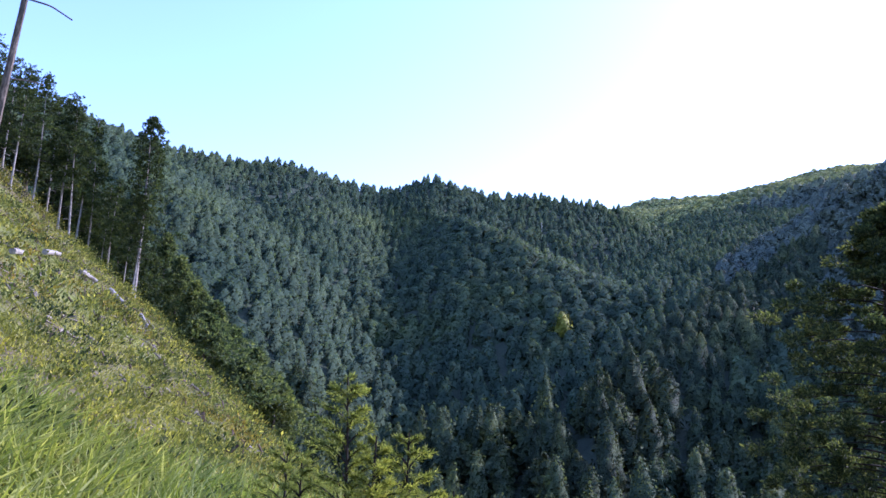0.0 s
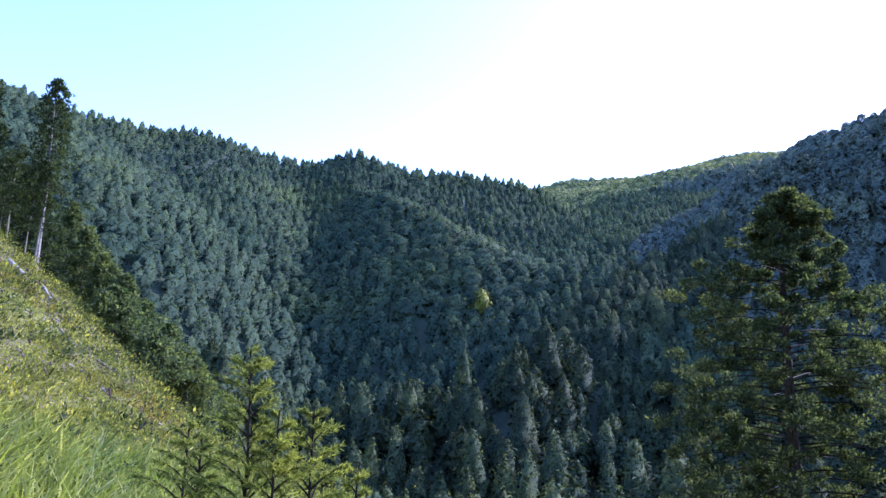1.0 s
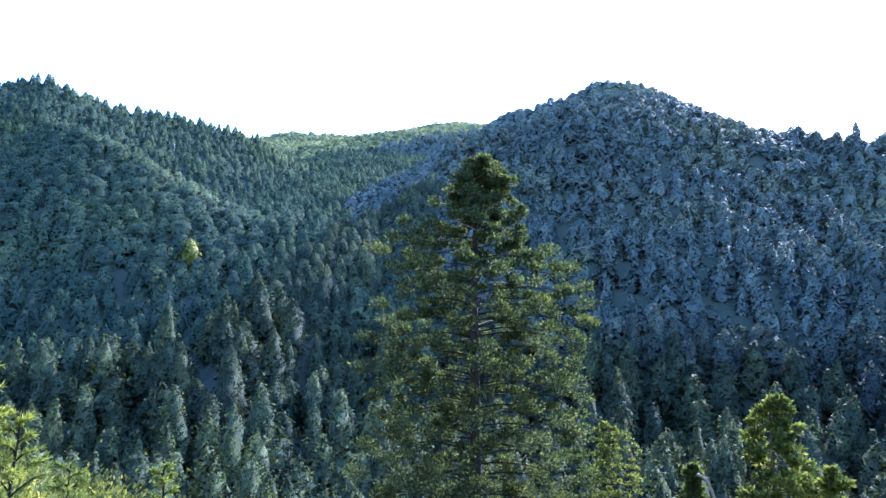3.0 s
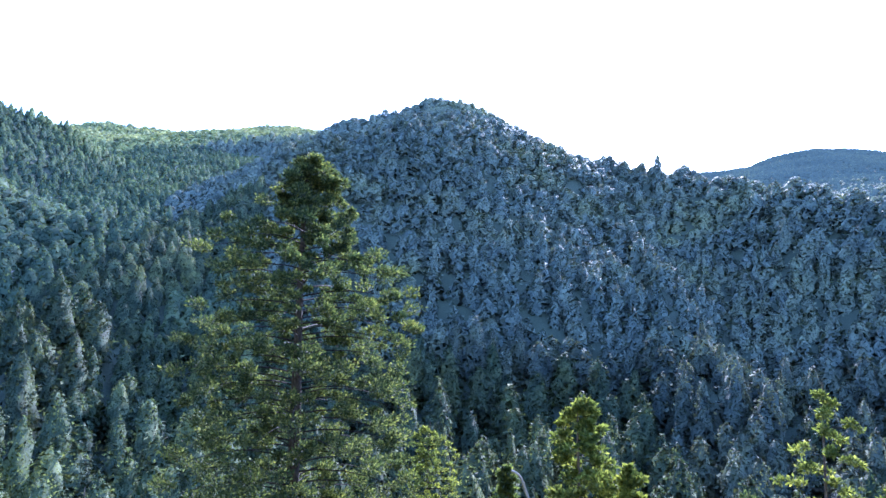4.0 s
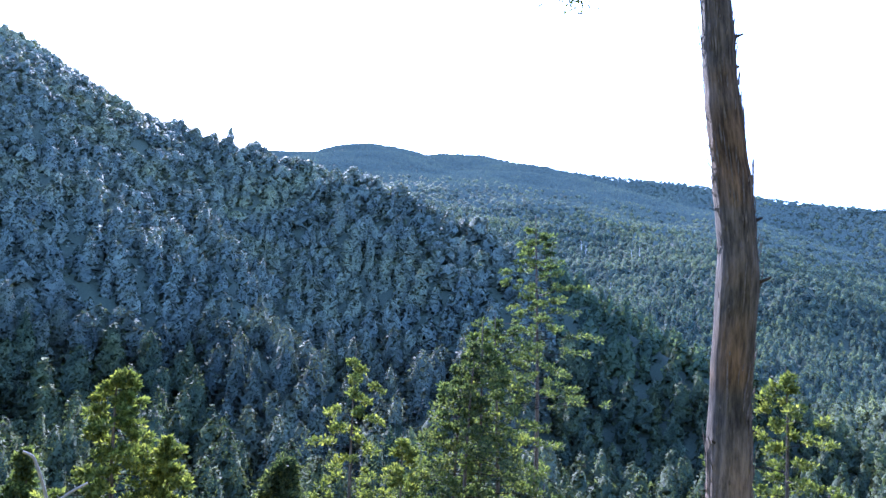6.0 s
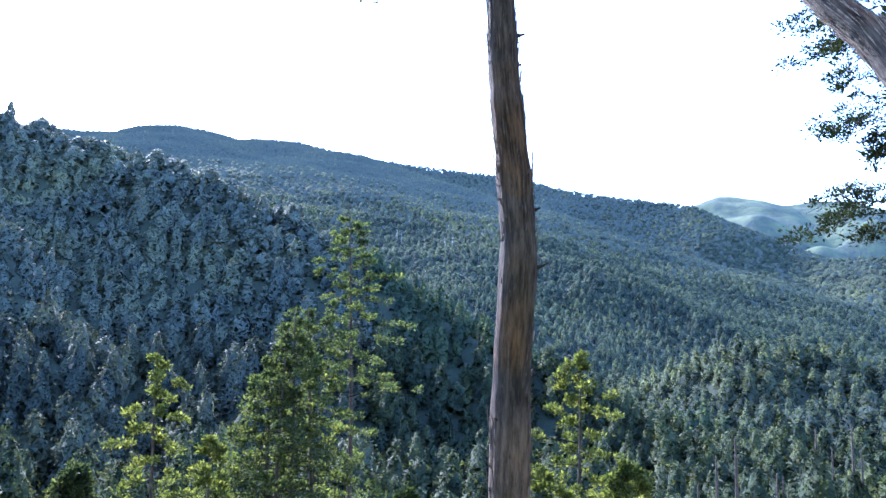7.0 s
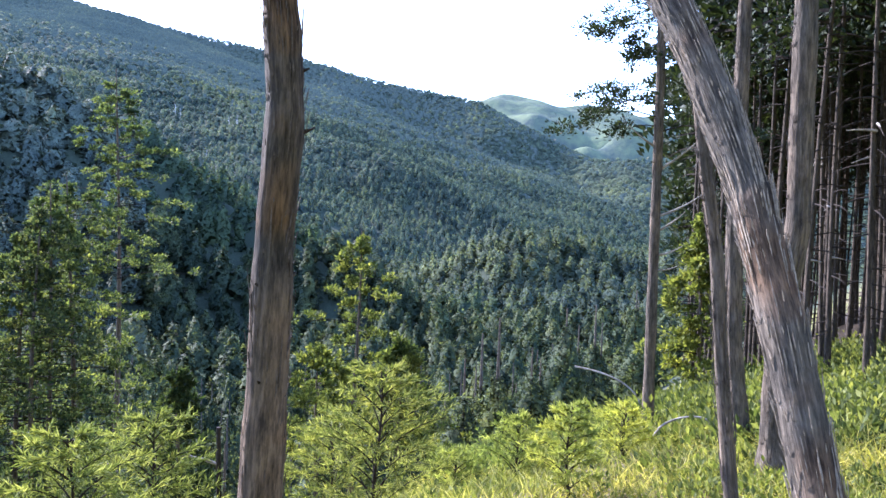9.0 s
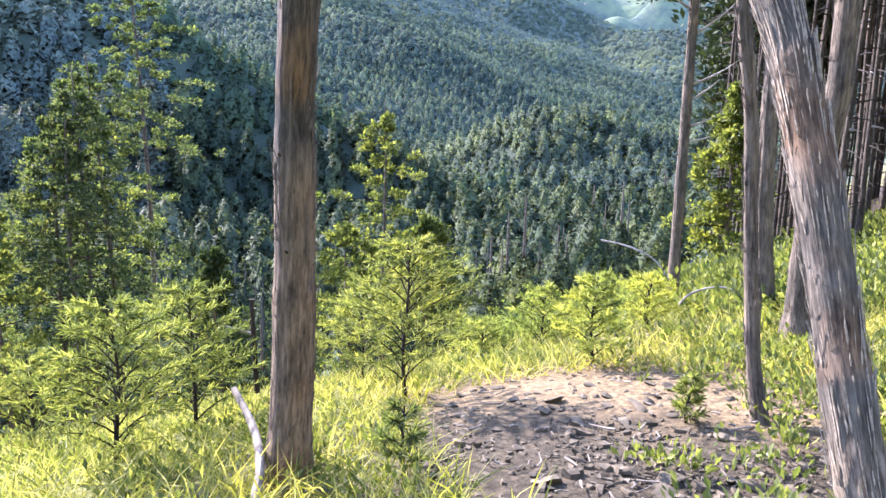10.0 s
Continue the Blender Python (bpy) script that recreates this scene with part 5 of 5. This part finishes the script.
low_growth("undergrowth", "leafy weeds under the plantation edge", 1000, (122, 172, 6.5, 15), 0.28, 0.09, 85, BRIGHT, -0.3)
low_growth("undergrowth", "leafy weeds along the lip beside the plantation", 700, (112, 140, 7.5, 17), 0.34, 0.09, 89, BRIGHT, -0.8, 40)
low_growth("undergrowth", "yellow-green broad-leaved weeds beside the leaning trunk", 260, (126, 150, 3.0, 6.5), 0.2, 0.055, 90, BRIGHT, -0.6, 26, 0.5, 1.0)
low_growth("undergrowth", "low leafy weeds round the trunks on the landing", 1300, (60, 160, 3.0, 12), 0.2, 0.05, 83, BRIGHT, 0.0)
low_growth("undergrowth", "bright broad-leaved weeds round the slim trunk", 60, (123, 134, 3.7, 5.2), 0.14, 0.045, 87, BRIGHT, -0.4, 22, 0.5, 0.7)


# ---- logs, stumps, sticks and stones ----
def log(label, points, radius, seed, material=None, name="log", category="log"):
    rng = np.random.RandomState(seed)
    line = spline(points, 16)
    v, f = tube(line, np.linspace(radius, radius * 0.75, 16), 9, rng, 0.1, 0.08)
    caps = np.array([[0, 1, 2, 3], [0, 3, 4, 5], [0, 5, 6, 8], [6, 7, 8, 8]])[:3]
    ob = part(name, v, np.concatenate([f, caps, caps[:, ::-1] + 15 * 9]), material or DEAD)
    return tagged(ob, label, category, "felled wood on the slope" if name == "log" else "")


def hanging_branch(points):
    """A thin side branch of the kinked trunk with drooping sprays at its end."""
    rng = np.random.RandomState(55)
    ob = new("hanging_branch")
    tagged(ob, "thin drooping branch with dark sprays on the kinked trunk", "branch")
    line = spline(points, 14)
    part("stem", *tube(line, np.linspace(0.014, 0.004, 14), 6, rng, 0.1), TWIG, ob)
    c = line[rng.randint(8, 14, 500)] + rng.normal(size=(500, 3)) * np.array([0.07, 0.07, 0.05])
    w = rng.normal(size=(500, 3)) * 0.5 + np.array([0, 0, -0.7])
    part("sprays", *leaves(c, w, rng.uniform(0.03, 0.07, 500), 0.012, rng, 0.2), CYPRESS, ob)


def stump(x, y, size, seed):
    rng = np.random.RandomState(seed)
    ob = new("stump")
    tagged(ob, "weathered cut tree stump on the cleared slope", "stump", "stumps on the slope")
    v, f = tube([(0, 0, -0.2), (0, 0, 0.05), (0, 0, size * 0.6), (0, 0, size)], [size * 0.75, size * 0.6, size * 0.48, size * 0.46], 12, rng, 0.1, 0.1)
    part("stump_body", v, f, GREY_BARK, ob)
    a = np.linspace(0, 2 * np.pi, 12, endpoint=False)
    ring = np.stack([np.cos(a) * size * 0.45, np.sin(a) * size * 0.45, np.full(12, size * 0.99)], 1)
    part("cut_face", np.concatenate([ring, [[0, 0, size * 1.01]]]), np.array([[i, (i + 1) % 12, 12] for i in range(12)]), DEAD, ob, "pale sawn face")
    ob.matrix_basis = stand(x, y, seed * 50, 0.0, (rng.normal() * 5, rng.normal() * 5))


log("pale weathered log lying on the cleared slope", [(-15.63, 33.56, 6.99), (-15.59, 34.37, 6.88), (-15.39, 34.77, 6.71)], 0.13, 701)
log("pale weathered log lying on the cleared slope", [(-13.40, 23.89, 6.10), (-13.59, 24.56, 6.20), (-13.75, 25.19, 6.27)], 0.11, 702)
log("pale weathered log lying on the cleared slope", [(-15.17, 29.33, 7.06), (-16.08, 31.79, 7.48), (-16.78, 33.74, 7.78)], 0.12, 703)
log("grey fallen branch on the cleared slope", [(-15.41, 36.40, 6.56), (-14.94, 36.20, 6.21), (-14.39, 35.64, 5.85)], 0.12, 704)
log("grey fallen branch on the cleared slope", [(-13.86, 36.71, 5.39), (-12.68, 34.55, 4.67)], 0.1, 705)
log("bleached fallen pole leaning beside the trunk", [(3.30, -0.32, -0.19), (3.45, -0.36, -0.15), (3.65, -0.38, -0.11), (3.95, -0.36, -0.09), (4.26, -0.27, -0.01)], 0.024, 706, SLASH, name="fallen_pole", category="branch")
log("bleached bent branch arching over the slope", [(8.66, -4.89, -0.19), (8.43, -5.08, -0.21), (8.21, -5.27, -0.28), (8.00, -5.41, -0.42), (7.93, -5.50, -0.77)], 0.013, 707, name="bent_branch", category="branch")
log("bleached bent branch arching over the grass", [(6.41, -4.53, -0.45), (6.38, -4.57, -0.33), (6.31, -4.67, -0.24), (6.19, -4.83, -0.17), (6.07, -4.97, -0.20), (6.02, -5.04, -0.37)], 0.012, 708, name="bent_branch", category="branch")
log("broken bleached stick standing on the slope", [(5.75, 4.47, 0.14), (5.70, 4.51, 0.36), (5.63, 4.57, 0.6), (5.57, 4.63, 0.64)], 0.015, 709, name="dead_stick", category="branch")
log("broken bleached stick standing on the slope", [(5.75, 4.44, 0.2), (5.83, 4.35, 0.29), (5.91, 4.25, 0.36)], 0.014, 710, name="dead_stick", category="branch")
log("dark dead stem with broken twigs", [(5.55, -0.43, -0.57), (5.55, -0.42, -0.27), (5.55, -0.41, 0.14)], 0.02, 711, TWIG, name="dead_tree", category="branch")
log("bleached dead twig on a dark stem", [(5.55, -0.41, -0.12), (5.56, -0.31, -0.08), (5.56, -0.18, -0.04)], 0.011, 712, name="dead_twig", category="branch")
log("bare grey leaning dead stem on the bank", [(-10.58, 16.97, 6.43), (-10.43, 17.06, 7.73), (-10.40, 17.09, 8.76), (-10.34, 17.12, 10.12), (-10.28, 17.16, 11.46), (-10.25, 17.18, 12.82)], 0.1, 713, GREY_BARK, name="dead_tree", category="tree trunk")
log("thin bare branch on the leaning dead stem", [(-10.29, 17.16, 11.41), (-9.78, 17.44, 11.39), (-9.32, 17.70, 11.15)], 0.025, 714, GREY_BARK, name="bare_branch", category="branch")
log("thin bare branch on the leaning dead stem", [(-10.40, 17.09, 9.20), (-10.04, 17.30, 9.27), (-9.68, 17.50, 9.25)], 0.022, 715, GREY_BARK, name="bare_branch", category="branch")
hanging_branch([(3.58, -0.60, 3.42), (3.77, -0.32, 3.57), (3.98, -0.05, 3.64), (4.08, 0.16, 3.59)])
stump(-13.05, 23.39, 0.15, 720)
stump(-15.19, 36.95, 0.19, 721)
stump(-13.65, 37.35, 0.23, 722)
stump(-11.68, 37.46, 0.27, 723)
stump(-4.54, 17.05, 0.15, 724)
stump(-14.81, 29.85, 0.19, 725)
stump(-11.07, 25.73, 0.23, 726)
stump(-7.22, 24.15, 0.15, 728)


def slash():
    """Cut twigs and small branches left lying over the slope."""
    rng = np.random.RandomState(33)
    sticks = []
    for _ in range(900):
        a, r = math.radians(rng.uniform(-45, 2)), rng.uniform(10, 56)
        x, y = r * math.sin(a), r * math.cos(a)
        if float(lip_side(np.array(x), np.array(y))) > 3 or float(wobble(np.array(x), np.array(y), 3.5, 90)) < -0.1:
            continue
        d, l = rng.uniform(0, 6.28), rng.uniform(0.15, 0.6)
        ends = [(x + math.cos(d) * l * k, y + math.sin(d) * l * k) for k in (-0.5, 0, 0.5)]
        line = [(p, q, on_land(p, q, 0.12 + 0.16 * rng.uniform())) for p, q in ends]
        sticks.append(tube(line, np.linspace(0.045, 0.02, 3) * rng.uniform(0.5, 1.6), 5, rng, 0.15))
    tagged(part("slash", *join(sticks), SLASH), "weathered cut branches strewn over the cleared slope", "branches", kind="stuff")
    chips = []
    for _ in range(1500):
        a, r = math.radians(rng.uniform(-44, 4)), rng.uniform(16, 52)
        x, y = r * math.sin(a), r * math.cos(a)
        if float(lip_side(np.array(x), np.array(y))) > 2 or float(wobble(np.array(x), np.array(y), 9.0, 91)) < 0.1 + 0.6 * rng.normal():
            continue
        d, l = rng.uniform(0, 6.28), rng.uniform(0.1, 0.4)
        ends = [(x + math.cos(d) * l * k, y + math.sin(d) * l * k) for k in (-0.5, 0, 0.5)]
        line = [(p, q, on_land(p, q, 0.15 + 0.35 * rng.uniform())) for p, q in ends]
        chips.append(tube(line, np.array([0.018, 0.022, 0.01]) * rng.uniform(0.5, 1.8), 5, rng, 0.3))
    tagged(part("debris", *join(chips), DEBRIS), "brown bark scraps and broken branches on the cleared slope", "debris", kind="stuff")
    litter = []
    for _ in range(330):
        a, r = math.radians(rng.uniform(100, 140)), rng.uniform(2.6, 7.0)
        x, y = r * math.sin(a), r * math.cos(a)
        d, l = rng.uniform(0, 6.28), 0.03 + rng.exponential(0.05)
        ends = [(x + math.cos(d) * l * k + rng.normal() * 0.01, y + math.sin(d) * l * k) for k in (-0.5, 0, 0.5)]
        line = [(p, q, on_land(p, q, 0.012 + 0.02 * rng.uniform())) for p, q in ends]
        litter.append(tube(line, np.linspace(0.006, 0.003, 3) * rng.uniform(0.5, 1.5), 5, rng, 0.15))
    tagged(part("litter", *join(litter), SLASH), "dry twigs and bark scraps on the stony soil", "twigs", kind="stuff")


slash()


def gravel():
    """Flat angular shards too small to pick apart, all over the bare patch."""
    rng = np.random.RandomState(19)
    x, y = rng.uniform(2.2, 5.4, 9000), rng.uniform(-4.0, -0.9, 9000)
    keep = (bare_patch(x, y) < 1.1 + rng.exponential(0.1, 9000)) & (wobble(x, y, 0.3, 71) + rng.normal(size=9000) * 0.5 > 0.1)
    keep &= np.hypot(x, y) < 4.5 + rng.normal(size=9000) * 0.25
    x, y = x[keep], y[keep]
    n = len(x)
    size = np.minimum(0.008 + rng.exponential(0.008, n), 0.05)
    a = np.sort(rng.uniform(0, 2 * np.pi, (n, 5)), axis=1)
    ring = np.stack([np.cos(a), np.sin(a), rng.normal(size=(n, 5)) * 0.25], -1) * (size[:, None] * rng.uniform(0.6, 1.3, (n, 5)))[..., None]
    base = np.stack([x, y, land(x, y)], 1)[:, None]
    thick = (size * rng.uniform(0.25, 0.6, n))[:, None, None] * np.array([0, 0, 1.0])
    v = np.concatenate([base + ring - [0, 0, 0.004], base + ring * 0.85 + thick], 1).reshape(-1, 3)
    o = (np.arange(n) * 10)[:, None]
    f = [np.array([[5, 6, 7]]) + o, np.array([[5, 7, 8]]) + o, np.array([[5, 8, 9]]) + o]
    for k in range(5):
        q = (k + 1) % 5
        f += [np.array([[k, q, q + 5]]) + o, np.array([[k, q + 5, k + 5]]) + o]
    tagged(part("gravel", v, np.concatenate(f), STONE), "small angular rock shards on the bare soil", "gravel", kind="stuff")


gravel()


def stones():
    rng = np.random.RandomState(9)
    shapes = []
    for i in range(7):
        bm = bmesh.new()
        bmesh.ops.create_icosphere(bm, subdivisions=2, radius=0.5)
        cuts = [(Vector(rng.normal(size=3)).normalized(), rng.uniform(0.16, 0.30)) for _ in range(10)]
        for v in bm.verts:
            for c, limit in cuts:
                over = v.co.dot(c) - limit
                if over > 0:
                    v.co -= c * over
            v.co.z *= 0.5
        me = bpy.data.meshes.new("stone")
        bm.to_mesh(me)
        bm.free()
        me.materials.append(STONE)
        shapes.append(me)
    made = 0
    while made < 280:
        a, r = rng.uniform(104, 138), rng.uniform(2.6, 6.2)
        x, y = r * math.sin(radians(a)), r * math.cos(radians(a))
        b = float(bare_patch(x, y))
        if b > 1.15 + rng.exponential(0.06):
            continue
        size = min(0.03 + rng.exponential(0.03), 0.16)
        ob = new("stone", shapes[rng.randint(0, 7)])
        tagged(ob, "angular grey-brown stone lying on the bare soil", "stone", "stones on the landing")
        ob.matrix_basis = pose(x, y, on_land(x, y, size * 0.08), rng.uniform(-15, 15), rng.uniform(-15, 15), rng.uniform(0, 360)) @ Matrix.Diagonal((size * rng.uniform(0.8, 1.5), size, size * rng.uniform(0.6, 1.1), 1))
        made += 1
    for x, y, size in ((5.70, -3.71, 0.15), (2.97, -2.15, 0.17), (3.97, -2.60, 0.16), (3.11, -2.04, 0.11), (3.75, -2.37, 0.1), (4.20, -2.14, 0.08), (3.61, -1.67, 0.08), (4.26, -2.55, 0.1), (3.18, -2.22, 0.1), (3.90, -2.08, 0.08)):
        ob = new("stone", shapes[int(size * 100) % 7])
        tagged(ob, "large pale angular stone on the landing", "stone", "stones on the landing")
        ob.matrix_basis = pose(x, y, on_land(x, y, size * 0.12), 8, -6, x * 90) @ Matrix.Diagonal((size * 1.3, size, size * 0.8, 1))


stones()
